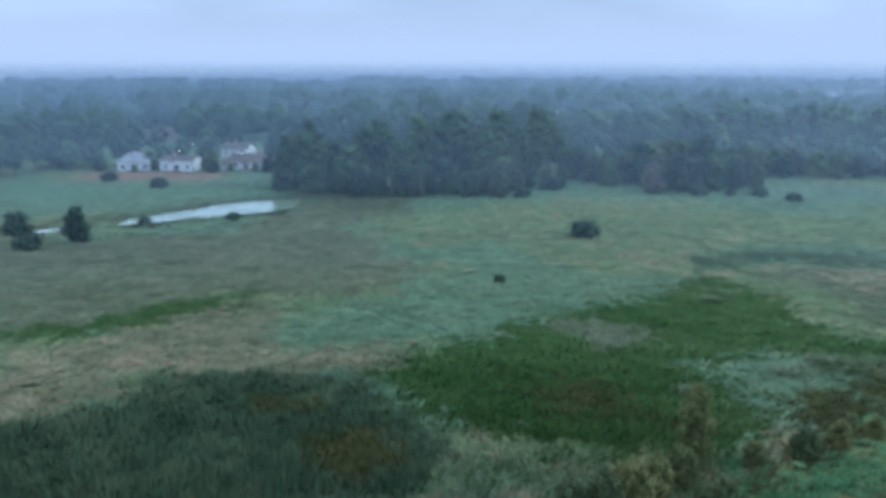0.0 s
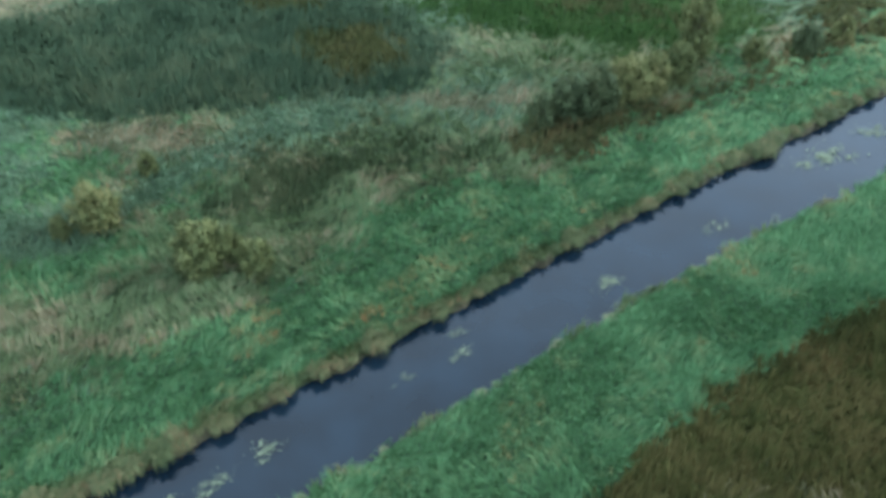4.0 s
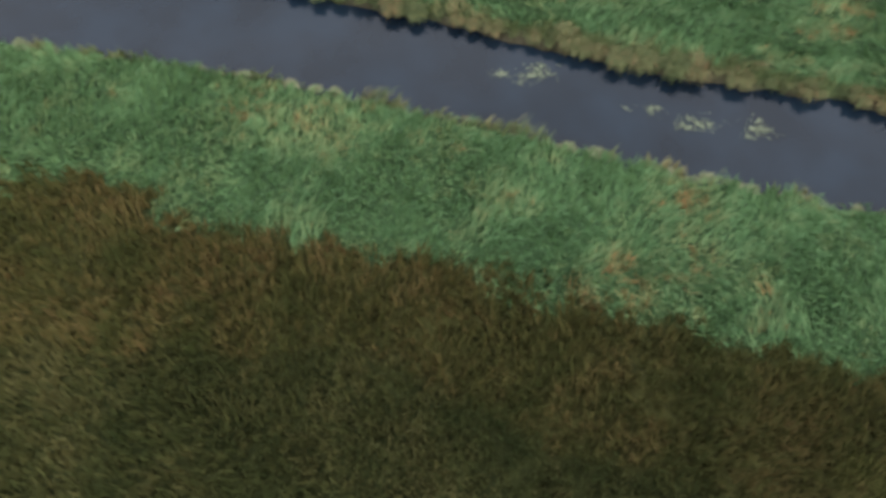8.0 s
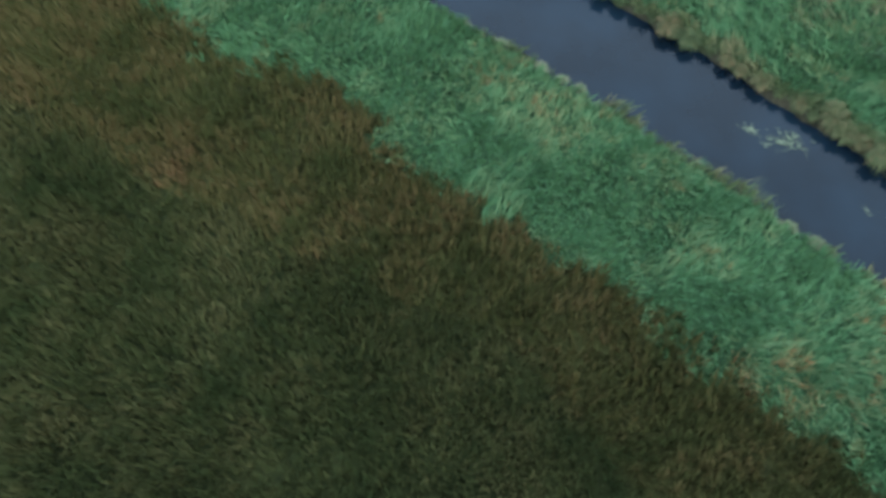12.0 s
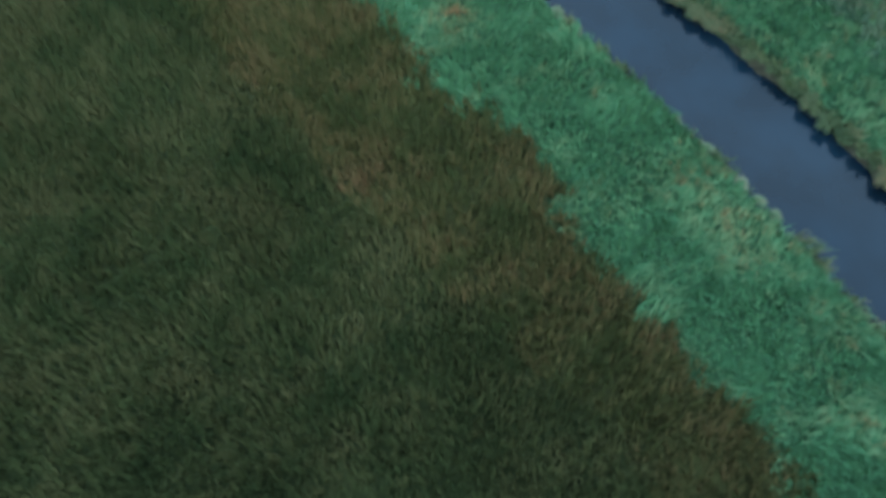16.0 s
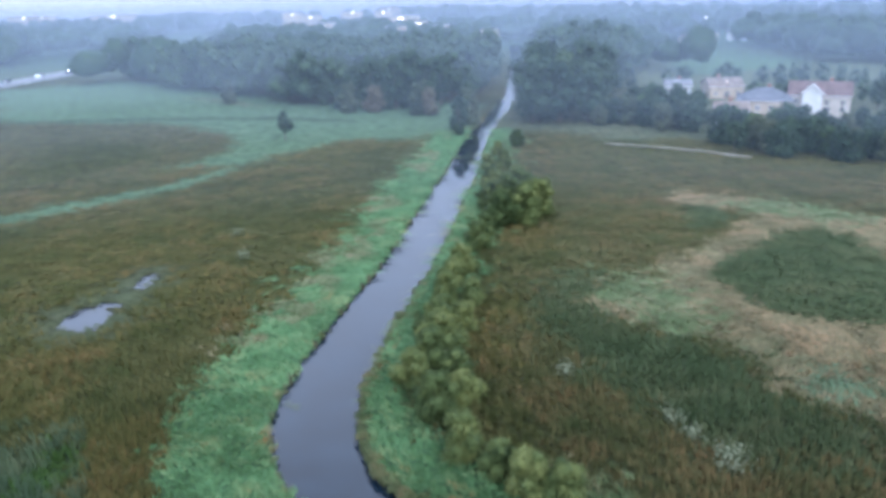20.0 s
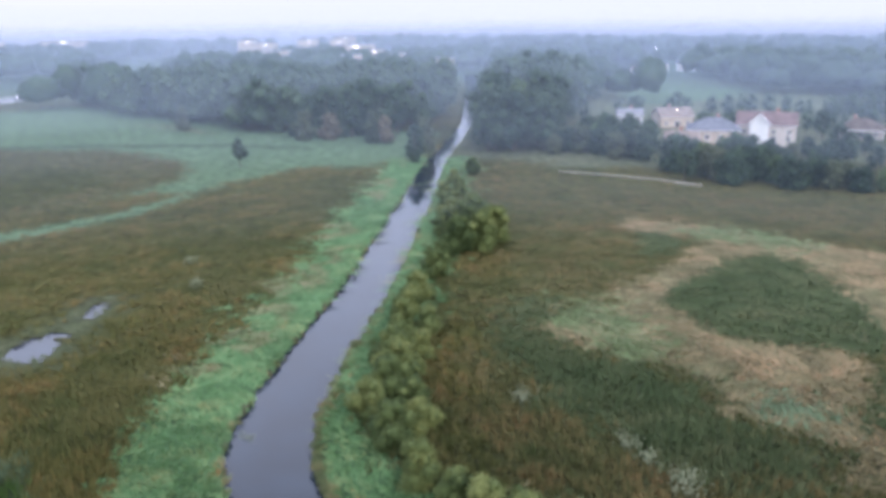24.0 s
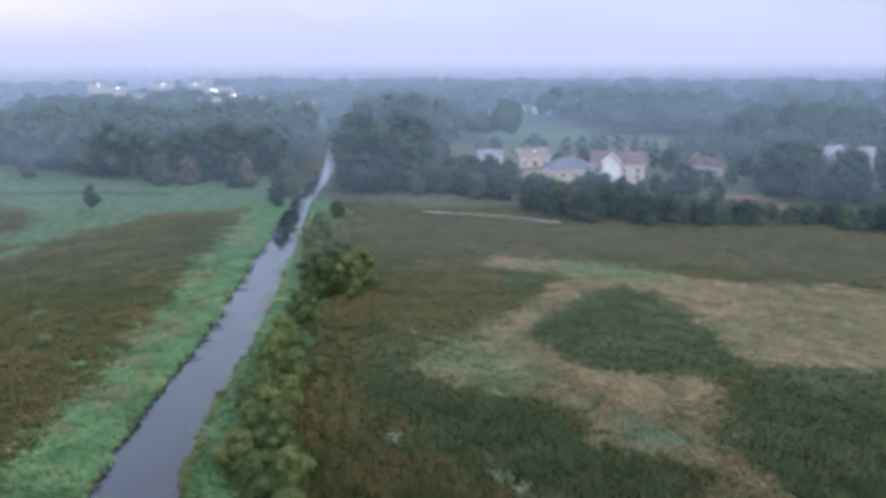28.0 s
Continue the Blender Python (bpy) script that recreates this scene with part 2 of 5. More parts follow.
def haze_veil_material(name, share, top, tint):
    """Haze put into colour: a share of tinted matt surface, the rest see-through; it thins out upwards and close to the
    ground.
    """
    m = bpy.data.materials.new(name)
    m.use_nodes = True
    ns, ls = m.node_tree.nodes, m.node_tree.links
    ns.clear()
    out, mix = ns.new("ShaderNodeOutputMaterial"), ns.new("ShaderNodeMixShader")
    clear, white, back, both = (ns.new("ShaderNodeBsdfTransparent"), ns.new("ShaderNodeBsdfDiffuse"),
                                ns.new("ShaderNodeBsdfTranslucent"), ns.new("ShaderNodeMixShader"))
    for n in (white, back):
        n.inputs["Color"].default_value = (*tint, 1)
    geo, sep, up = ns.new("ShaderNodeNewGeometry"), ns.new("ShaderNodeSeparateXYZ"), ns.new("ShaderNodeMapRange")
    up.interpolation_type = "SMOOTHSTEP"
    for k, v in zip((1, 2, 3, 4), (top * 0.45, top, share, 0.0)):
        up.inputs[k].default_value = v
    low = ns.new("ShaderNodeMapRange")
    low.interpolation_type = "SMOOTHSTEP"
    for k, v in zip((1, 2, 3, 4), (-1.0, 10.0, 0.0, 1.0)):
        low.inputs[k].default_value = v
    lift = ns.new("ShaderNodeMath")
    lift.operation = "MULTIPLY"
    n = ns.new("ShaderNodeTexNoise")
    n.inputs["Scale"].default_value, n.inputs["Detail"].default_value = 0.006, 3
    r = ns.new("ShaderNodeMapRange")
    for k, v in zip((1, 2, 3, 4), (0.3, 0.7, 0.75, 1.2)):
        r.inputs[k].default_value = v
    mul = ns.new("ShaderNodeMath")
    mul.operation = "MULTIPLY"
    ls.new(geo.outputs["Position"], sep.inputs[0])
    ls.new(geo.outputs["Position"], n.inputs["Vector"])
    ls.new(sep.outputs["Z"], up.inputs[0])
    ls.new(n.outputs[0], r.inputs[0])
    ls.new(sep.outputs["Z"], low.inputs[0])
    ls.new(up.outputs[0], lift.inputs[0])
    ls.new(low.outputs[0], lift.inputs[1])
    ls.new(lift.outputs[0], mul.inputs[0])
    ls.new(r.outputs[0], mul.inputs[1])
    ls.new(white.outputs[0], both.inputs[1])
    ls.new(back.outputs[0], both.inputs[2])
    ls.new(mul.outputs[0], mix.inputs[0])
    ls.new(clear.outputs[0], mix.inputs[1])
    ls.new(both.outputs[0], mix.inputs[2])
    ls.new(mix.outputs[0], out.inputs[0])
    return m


def glowing_haze_material(name, share, top, colour):
    """Distant haze painted as an even glow, up to the low sky's brightness, thinning out upwards."""
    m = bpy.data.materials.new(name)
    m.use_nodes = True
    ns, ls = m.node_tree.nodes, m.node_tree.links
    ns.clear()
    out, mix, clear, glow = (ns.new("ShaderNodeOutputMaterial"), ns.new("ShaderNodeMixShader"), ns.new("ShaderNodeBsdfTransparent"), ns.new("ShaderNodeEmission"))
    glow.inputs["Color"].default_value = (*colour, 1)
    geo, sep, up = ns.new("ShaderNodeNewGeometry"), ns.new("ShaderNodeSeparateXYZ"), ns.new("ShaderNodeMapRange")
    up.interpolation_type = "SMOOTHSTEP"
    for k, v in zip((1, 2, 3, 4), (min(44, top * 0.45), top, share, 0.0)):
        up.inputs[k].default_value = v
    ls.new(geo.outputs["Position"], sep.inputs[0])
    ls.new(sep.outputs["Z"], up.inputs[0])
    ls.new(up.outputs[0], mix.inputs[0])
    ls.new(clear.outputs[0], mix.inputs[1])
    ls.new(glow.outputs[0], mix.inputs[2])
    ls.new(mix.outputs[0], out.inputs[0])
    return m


WATER = water_material("creek_water", (0.005, 0.010, 0.016), 0.05)
POND = water_material("pond_water", (0.13, 0.16, 0.11), 0.1)

# ---- mesh helpers ----
RNG = np.random.default_rng(7)


def mesh_of(name, verts, faces, mat=None, **attributes):
    """A mesh from arrays: verts (n, 3), faces (m, k), and float attributes of the points."""
    me = bpy.data.meshes.new(name)
    verts, faces = np.asarray(verts, np.float32), np.asarray(faces, np.int32)
    m, k = faces.shape
    me.vertices.add(len(verts))
    me.vertices.foreach_set("co", verts.ravel())
    me.loops.add(m * k)
    me.loops.foreach_set("vertex_index", faces.ravel())
    me.polygons.add(m)
    me.polygons.foreach_set("loop_start", np.arange(0, m * k, k, dtype=np.int32))
    me.polygons.foreach_set("loop_total", np.full(m, k, np.int32))
    for key, values in attributes.items():
        values = np.asarray(values, np.float32)
        if values.ndim == 2:
            a = me.attributes.new(key, "FLOAT_COLOR", "POINT")
            a.data.foreach_set("color", np.c_[values, np.ones(len(values))].astype(np.float32).ravel())
        else:
            a = me.attributes.new(key, "FLOAT", "POINT")
            a.data.foreach_set("value", values)
    me.update(calc_edges=True)
    if mat:
        me.materials.append(mat)
    return me


def part(name, bm, mat, parent, label=""):
    """Links a bmesh as one mesh object under a thing or a part."""
    me = bpy.data.meshes.new(name)
    bm.to_mesh(me)
    bm.free()
    me.materials.append(mat)
    ob = new(name, me)
    ob.parent = parent
    if label:
        ob["label"] = label
    return ob


def box(bm, x0, x1, y0, y1, z0, z1):
    vs = [bm.verts.new(p) for p in ((x0, y0, z0), (x1, y0, z0), (x1, y1, z0), (x0, y1, z0), (x0, y0, z1), (x1, y0, z1), (x1, y1, z1), (x0, y1, z1))]
    for f in ((3, 2, 1, 0), (4, 5, 6, 7), (0, 1, 5, 4), (1, 2, 6, 5), (2, 3, 7, 6), (3, 0, 4, 7)):
        bm.faces.new([vs[i] for i in f])
    return bm


def hash2(ix, iy, seed):
    h = (ix * 374761393 + iy * 668265263 + seed * 974634777) & 0xFFFFFFFF
    h = ((h ^ (h >> 13)) * 1274126177) & 0xFFFFFFFF
    return ((h ^ (h >> 16)) & 0xFFFF) / 65535.0


def smooth_noise(x, y, size, seed=0):
    """Value noise from 0 to 1 with a cell of the given size."""
    u, v = np.asarray(x) / size, np.asarray(y) / size
    iu, iv = np.floor(u).astype(np.int64), np.floor(v).astype(np.int64)
    fu, fv = u - iu, v - iv
    fu, fv = fu * fu * (3 - 2 * fu), fv * fv * (3 - 2 * fv)
    a, b = hash2(iu, iv, seed), hash2(iu + 1, iv, seed)
    c, d = hash2(iu, iv + 1, seed), hash2(iu + 1, iv + 1, seed)
    return (a * (1 - fu) + b * fu) * (1 - fv) + (c * (1 - fu) + d * fu) * fv


def fractal(x, y, size, seed=0):
    return (smooth_noise(x, y, size, seed) * 0.55 + smooth_noise(x, y, size * 0.45, seed + 1) * 0.3 + smooth_noise(x, y, size * 0.2, seed + 2) * 0.15)


def step(a, b, v):
    k = np.clip((v - a) / (b - a), 0, 1)
    return k * k * (3 - 2 * k)


# ---- the plan: water courses and plant patches ----
CREEK = [(150, 147, 8.2), (60, 81.3, 8.2), (33.4, 62.2, 8.0), (20.0, 53.1, 7.4), (7.1, 43.8, 7.1), (-6.0, 33.9, 7.0), (-18.7, 25.0, 6.8), (-32.2, 16.1, 7.0),
         (-45.0, 5.8, 6.9), (-56, -4.5, 6.8), (-61.8, -9.4, 7.3), (-68.7, -12.6, 8.0), (-79, -14.2, 8.4), (-100.3, -11.7, 7.8), (-122.2, -7.8, 7.5),
         (-144, -4.7, 7.6), (-187.8, 1, 6.8), (-233, 6.2, 5.6), (-272, 12.8, 4.6), (-338, 22.8, 5), (-462, 33.8, 7), (-600, 42.5, 9)]
NORTH_POND = [(-97, 195, 2.6), (-91, 199, 3.6), (-84, 204, 4.4), (-73, 212, 7.5), (-64, 220, 12), (-55, 227.5, 17), (-46, 233.5, 15), (-38, 239, 8), (-29, 243.5, 3)]
WEST_POND = [(-98.5, -47.0, 1.4), (-100.5, -47.2, 4.2), (-103.8, -48.0, 4.8), (-106.2, -47.4, 2.4), (-109, -45.8, 0.8), (-113, -45.2, 0.8), (-117, -45.0, 0.9), (-121, -44.8, 0.4)]


def course(points, stepping):
    """A smooth line through (x, y, width) points, one sample every few metres."""
    p = np.array(points, float)
    out = []
    for i in range(len(p) - 1):
        a, b, c, d = p[max(i - 1, 0)], p[i], p[i + 1], p[min(i + 2, len(p) - 1)]
        n = max(2, int(np.hypot(*(c - b)[:2]) / stepping))
        s = (np.arange(n) / n)[:, None]
        out.append(0.5 * (2 * b + (c - a) * s + (2 * a - 5 * b + 4 * c - d) * s ** 2 + (3 * b - 3 * c + d - a) * s ** 3))
    return np.vstack([*out, p[-1:]])


def shore(x, y, line, reach=60):
    """Distance past the water's edge (negative over water), and the side of the line: +1 to its right hand, going along it."""
    far, side = np.full(len(x), 1e6), np.zeros(len(x))
    ahead = np.gradient(line[:, :2], axis=0)
    near = np.flatnonzero((x > line[:, 0].min() - reach) & (x < line[:, 0].max() + reach) & (y > line[:, 1].min() - reach) & (y < line[:, 1].max() + reach))
    for part_of in np.array_split(near, max(1, len(near) // 20000)):
        dx, dy = x[part_of, None] - line[:, 0], y[part_of, None] - line[:, 1]
        k = np.argmin(dx * dx + dy * dy, axis=1)
        r = np.arange(len(part_of))
        far[part_of] = np.hypot(dx[r, k], dy[r, k]) - line[k, 2] / 2
        side[part_of] = np.sign(dx[r, k] * ahead[k, 1] - dy[r, k] * ahead[k, 0])
    return far, side


LINES = [course(CREEK, 1.6), course(NORTH_POND, 2.0), course(WEST_POND, 1.0)]
WATER_LEVEL = -0.62

# patches of one plant cover each: its outline on the ground
PATCHES = []


def patch(kind, *outline, rough=1.0, south=False):
    PATCHES.append((kind, np.array(outline, float), rough, south))


# the marsh north of the creek
patch("mixed_grass", (10, 187), (24, 200), (47, 223), (76, 223), (115, 207), (103, 184), (76, 184), (52, 170), (46, 156), (32, 156), (26, 161), (16, 175))
patch("mixed_grass", (-20, 205), (0, 228), (40, 242), (90, 235), (60, 226), (30, 214), (5, 196))
patch("dull_sedge", (-103, 181), (-82, 181), (-63, 193), (-49, 200), (-34, 232), (-20, 241), (-4, 223), (-22, 200), (-10, 175), (-3, 161), (-4, 150), (-18, 141), (-33, 141), (-39, 132), (-52, 119), (-57, 114), (-69, 119))
patch("pond_edge", (-49, 241), (-38, 257), (-14, 257), (-4, 246), (-15, 221), (-34, 227))
patch("rush", (-69, 119), (-57, 114), (-52, 119), (-39, 131), (-33, 139), (-35, 145), (-44, 137), (-58, 124))
patch("wet_meadow", (-11, 141), (-2, 152), (19, 156), (31, 148), (26, 137), (17, 128), (6, 122), (-1, 117), (-12, 119), (-23, 117), (-28, 125), (-17, 137))
patch("tan_grass", (-62, 105), (-51, 117), (-47, 125), (-39, 132), (-33, 139), (-28, 134), (-28, 122), (-21, 117), (-7, 117), (-2, 114), (-9, 105), (-18, 107), (-35, 105), (-43, 105), (-40, 96), (-51, 86))
patch("cattail", (52, 170), (73, 175), (96, 170), (92, 162), (66, 165), (55, 160), (46, 152))
patch("dull_sedge", (56, 158), (91, 161), (67, 117), (65, 134), (62, 148))
patch("tan_grass", (66, 158), (91, 160), (80, 140), (72, 143))
patch("rush", (-8, 105), (1, 119), (6, 121), (12, 126), (18, 126), (27, 136), (34, 140), (41, 148), (51, 154), (54, 146), (57, 135), (61, 118), (63, 113), (59, 110), (48, 113), (37, 113), (34, 105), (36, 95), (34, 86), (29, 83),
      (22, 81), (13, 79), (11, 84), (1, 87), (-3, 95), rough=1.1)
patch("dull_sedge", (17, 125), (26, 127), (32, 121), (29, 114), (21, 113), rough=0.6)
patch("olive_sedge", (13, 92), (18, 100), (26, 98), (24, 90), rough=1.2)
patch("rush", (2, 90), (7, 86), (19, 86), (22, 81), (16, 79), (10, 80), (5, 83), rough=1.2)
patch("mixed_grass", (0, 86), (6, 83), (10, 79), (18, 78), (12, 75), (4, 77), rough=1.0)
patch("wet_meadow", (37, 113), (48, 113), (63, 110), (61, 105), (41, 95), (37, 95), (35, 105))
patch("green_sedge", (46, 112), (63, 110), (61, 105), (52, 101), (46, 105), rough=1.2)
patch("olive_sedge", (41, 95), (61, 105), (66, 112), (62, 98), (50, 84), (36, 78), (37, 88))
patch("wet_meadow", (-37, 54), (-34, 48), (-28, 50), (-25, 53), (-21, 57), (-17, 61), (-14, 64), (-9, 66), (-4, 68), (1, 68), (6, 69), (9, 75), (7, 78), (1, 75), (-4, 72), (-16, 71), (-19, 68), (-23, 61), (-29, 57), rough=0.7)
patch("tan_grass", (-10, 69.5), (-4, 70), (3, 70), (8, 72), (7, 75), (0, 73), (-6, 71), rough=0.5)
patch("tan_grass", (-34, 66), (-28, 67), (-23, 66), (-21, 62), (-26, 62), (-33, 63), rough=0.5)
patch("cattail", (-52, 86), (-39, 94), (-38, 103), (-28, 106), (-18, 105), (-9, 100), (-3, 89), (0, 81), (-1, 76), (-4, 73), (-10, 71), (-16, 71), (-23, 68), (-30, 68), (-44, 70), rough=0.6)
patch("olive_sedge", (-25, 98), (-15, 97), (-12, 92), (-18, 91), (-24, 93), rough=0.6)
patch("olive_sedge", (-14, 86), (-6, 88), (-3, 80), (-7, 75), (-12, 79), rough=0.6)
patch("green_sedge", (-17, 63), (-11, 65), (-4, 66), (4, 64.5), (5, 63), (0, 61), (-6, 58), (-9, 54), (-12, 53), (-15, 53), (-18, 54), (-16, 58), rough=0.9)
patch("mixed_grass", (-13, 63), (-6, 64), (1, 63), (-2, 61.5), (-8, 61), (-12, 60.5), rough=1.1)
patch("brown_sedge", (5, 63), (8, 68), (21, 72), (29, 76), (40, 88), (50, 93), (56, 92), (50, 81), (34, 74), (21, 66), (14, 62), (8, 61), rough=0.5)
patch("rush", (-40, 252), (-100, 256), (-96, 266), (-30, 264))
patch("meadow", (-142, 240), (-60, 244), (-52, 254), (-90, 276), (-140, 282))
# the marsh along the creek's west reach
patch("brown_sedge", (-36, 38), (-43, 28), (-50, 20), (-60, 12), (-68, 6), (-78, 5), (-110, 9), (-145, 18), (-178, 12), (-240, 14), (-240, 34), (-213, 39), (-194, 69), (-176, 103), (-149, 131), (-90, 110), (-62, 66), (-42, 48))
patch("reed_grass", (-103, 17), (-115, 23), (-116, 30), (-125, 35), (-138, 45), (-149, 52), (-156, 42), (-165, 44), (-163, 55), (-151, 65), (-140, 77), (-133, 89), (-120, 106), (-83, 75), (-93, 70), (-96, 66), (-98, 60), (-91, 53),
      (-79, 47), (-69, 43), (-62, 44), (-64, 36), (-71, 38), (-76, 35), (-80, 32), (-88, 34), (-92, 30), (-97, 24), rough=0.7)
patch("mixed_grass", (-106, 20), (-115, 23), (-116, 30), (-104, 32), (-100, 37), (-94, 31), (-97, 26))
patch("mixed_grass", (-150, 50), (-162, 54), (-151, 65), (-142, 74), (-138, 68), (-146, 60))
patch("wet_meadow", (-82, 38), (-76, 37), (-74, 42), (-80, 44))
patch("green_sedge", (-115, 34), (-125, 43), (-137, 54), (-139, 60), (-130, 65), (-117, 64), (-109, 62), (-102, 62), (-95, 58), (-96, 51), (-98, 45), (-102, 40), (-110, 36), rough=0.5)
patch("green_sedge", (-152, 41), (-155, 47), (-146, 48), (-139, 44), (-140, 39), rough=0.4)
patch("green_sedge", (-89, 53), (-95, 61), (-94, 71), (-89, 80), (-58, 66), (-55, 52), (-62, 44), (-70, 43), (-80, 48), rough=0.6)
patch("green_sedge", (-106, 11), (-116, 16), (-115, 21), (-102, 17), (-95, 24), (-91, 29), (-86, 33), (-79, 31), (-72, 35), (-67, 36), (-64, 34), (-67, 22), (-79, 17), (-89, 13), (-98, 11))
# the marsh and meadow south of the creek
patch("meadow", (-368, -205), (-410, -150), (-350, -82), (-315, -58), (-304, -30), (-304, 8), (-247, 5), (-236, -8), (-230, -29), (-214, -41), (-198, -52), (-200, -66), (-220, -59), (-255, -69), (-269, -94), (-280, -153), south=True)
patch("brown_sedge", (-276, -151), (-270, -96), (-255, -69), (-218, -58), (-200, -66), (-178, -83), (-169, -95), south=True)
patch("olive_sedge", (-240, -110), (-236, -84), (-212, -74), (-190, -84), (-176, -96), south=True)
patch("meadow", (-154, -88), (-168, -74), (-178, -66), (-198, -52), (-196, -49), (-175, -60), (-160, -71), (-148, -84), rough=0.5, south=True)
patch("dull_sedge", (-300, -66), (-330, -90), (-338, -104), (-312, -84), south=True)
patch("cattail", (-280, -150), (-281, -101), (-277, -56), (-268, -30), (-264, -30), (-273, -56), (-277, -101), (-276, -150), rough=0.1, south=True)
patch("cattail", (-66, -43), (-70, -40), (-71, -35), (-66, -30), (-58, -29), (-54, -33), (-56, -38), south=True)
patch("rush", (-60, -38), (-69, -37), (-66, -31), (-60, -31), south=True)
patch("meadow", (-612, 104), (-615, 142), (-566, 158), (-479, 168), (-452, 178), (-413, 160), (-391, 126), (-381, 99), (-461, 110))
patch("pale_sedge", (2, 12), (8, 27), (17, 34), (30, 42), (46, 40), (34, 8), south=True)
patch("tan_grass", (19.6, 25), (20, 27), (21.8, 26.8), (21.6, 24.8), rough=0.8, south=True)
patch("tan_grass", (14.5, 23.6), (15, 24.8), (16.2, 24.4), (15.8, 23.2), rough=0.8, south=True)


def within(x, y, outline):
    """Whether each point lies inside a closed outline."""
    lo, hi = outline.min(0), outline.max(0)
    near = np.flatnonzero((x >= lo[0]) & (x <= hi[0]) & (y >= lo[1]) & (y <= hi[1]))
    px, py, odd = x[near], y[near], np.zeros(len(near), bool)
    for (ax, ay), (bx, by) in zip(outline, np.roll(outline, -1, axis=0)):
        if ay != by:
            odd ^= ((ay > py) != (by > py)) & (px < ax + (py - ay) * (bx - ax) / (by - ay))
    out = np.zeros(len(x), bool)
    out[near] = odd
    return out


def plan(x, y, jitter=0.0, shores=None, rng=None):
    """The plant cover of each point (an index into KINDS), with the distance past the shores. jitter: how far neighbours mingle, in metres."""
    x, y = np.asarray(x, float), np.asarray(y, float)
    if shores is None:
        shores = (*shore(x, y, LINES[0], 420), np.minimum(shore(x, y, LINES[1])[0], shore(x, y, LINES[2])[0]))
    creek, side, ponds = shores
    wx = x + (fractal(x, y, 14, 11) - 0.5) * 11 + (smooth_noise(x, y, 2.2, 61) - 0.5) * 2.2
    wy = y + (fractal(x, y, 14, 31) - 0.5) * 11 + (smooth_noise(x, y, 2.2, 71) - 0.5) * 2.2
    rag = (fractal(x, y, 5, 41) - 0.5) * 3.4 + (smooth_noise(x, y, 1.1, 47) - 0.5) * 1.2
    if jitter:
        spread = jitter * (0.35 + np.minimum(np.hypot(x, y), 90) / 150)
        wx, wy = wx + rng.normal(0, 1, len(x)) * spread, wy + rng.normal(0, 1, len(x)) * spread
        rag = rag + rng.normal(0, 0.35, len(x)) * (1 + 4.0 * step(50, 110, np.hypot(x, y)))
    # camera's side of the creek is sedge, the north side rough grass, the far west meadow
    patchy = fractal(wx, wy, 30, 3)
    cover = np.where(patchy > 0.53, KINDS.index("mixed_grass"), KINDS.index("wet_meadow"))
    near = (wy < 78 + 0.3 * wx) & (wx > -60)
    u, v = wx * 0.83 + wy * 0.56, wy * 0.83 - wx * 0.56
    drifts = fractal(u / 2.6, v, 7, 23)
    cover = np.where(near, np.where(drifts > 0.49, KINDS.index("mixed_grass"), np.where(drifts < 0.36, KINDS.index("wet_meadow"), KINDS.index("bank_grass"))), cover)
    cover = np.where((wx < -62 - 0.3 * wy) & (side > 0), np.where(wx < -225, KINDS.index("dull_sedge"), np.where(patchy > 0.55, KINDS.index("olive_sedge"), KINDS.index("sedge"))), cover)
    south = side < 0
    cover = np.where(south, KINDS.index("sedge"), cover)
    cover = np.where(south & (creek > 15 + (patchy - 0.5) * 14) & (x > -75), KINDS.index("olive_sedge"), cover)
    cover = np.where(south & (x < -75) & (fractal(wx, wy, 16, 53) > 0.55), KINDS.index("olive_sedge"), cover)
    for name, outline, rough, below in PATCHES:
        cover = np.where(within(x + (wx - x) * rough, y + (wy - y) * rough, outline) & (south if below else ~south), KINDS.index(name), cover)
    cover = np.where(ponds < 4 + rag, KINDS.index("pond_edge"), cover)
    cover = np.where((side < 0) & (creek < 9.6 + rag) & (x > -245), KINDS.index("bank_grass"), cover)
    thin = (x < -88) & (creek > 3.5) & (fractal(x, y, 5, 43) > 0.54)
    cover = np.where(thin & (side < 0) & (creek < 9.6 + rag) & (x > -245), KINDS.index("mixed_grass"), cover)
    strip = 6.5 + rag * 1.4 + 1.5 * step(-30, 0, x)
    cover = np.where((side > 0) & (creek < strip) & (x > -245), KINDS.index("bank_grass"), cover)
    cover = np.where((side > 0) & (creek < 0.9 + rag * 0.35), KINDS.index("bank_fringe"), cover)
    cover = np.where((side < 0) & (creek < 0.3) & (smooth_noise(x, y, 2.3, 37) > 0.42), KINDS.index("bank_fringe"), cover)
    return cover, np.minimum(creek, ponds), shores


def height(x, y, edge):
    bumps = (fractal(x, y, 6, 5) - 0.5) * 0.5 + (smooth_noise(x, y, 1.3, 9) - 0.5) * 0.22
    bank = step(-0.25, 0.25, edge + (smooth_noise(x, y, 1.5, 17) - 0.5) * 0.9)
    return bumps * step(0.0, 2.0, edge) - 1.7 * (1 - bank)


# bare reddish yards: centre and half width
YARDS = [(-99, 291, 30), (-214, 132, 17)]


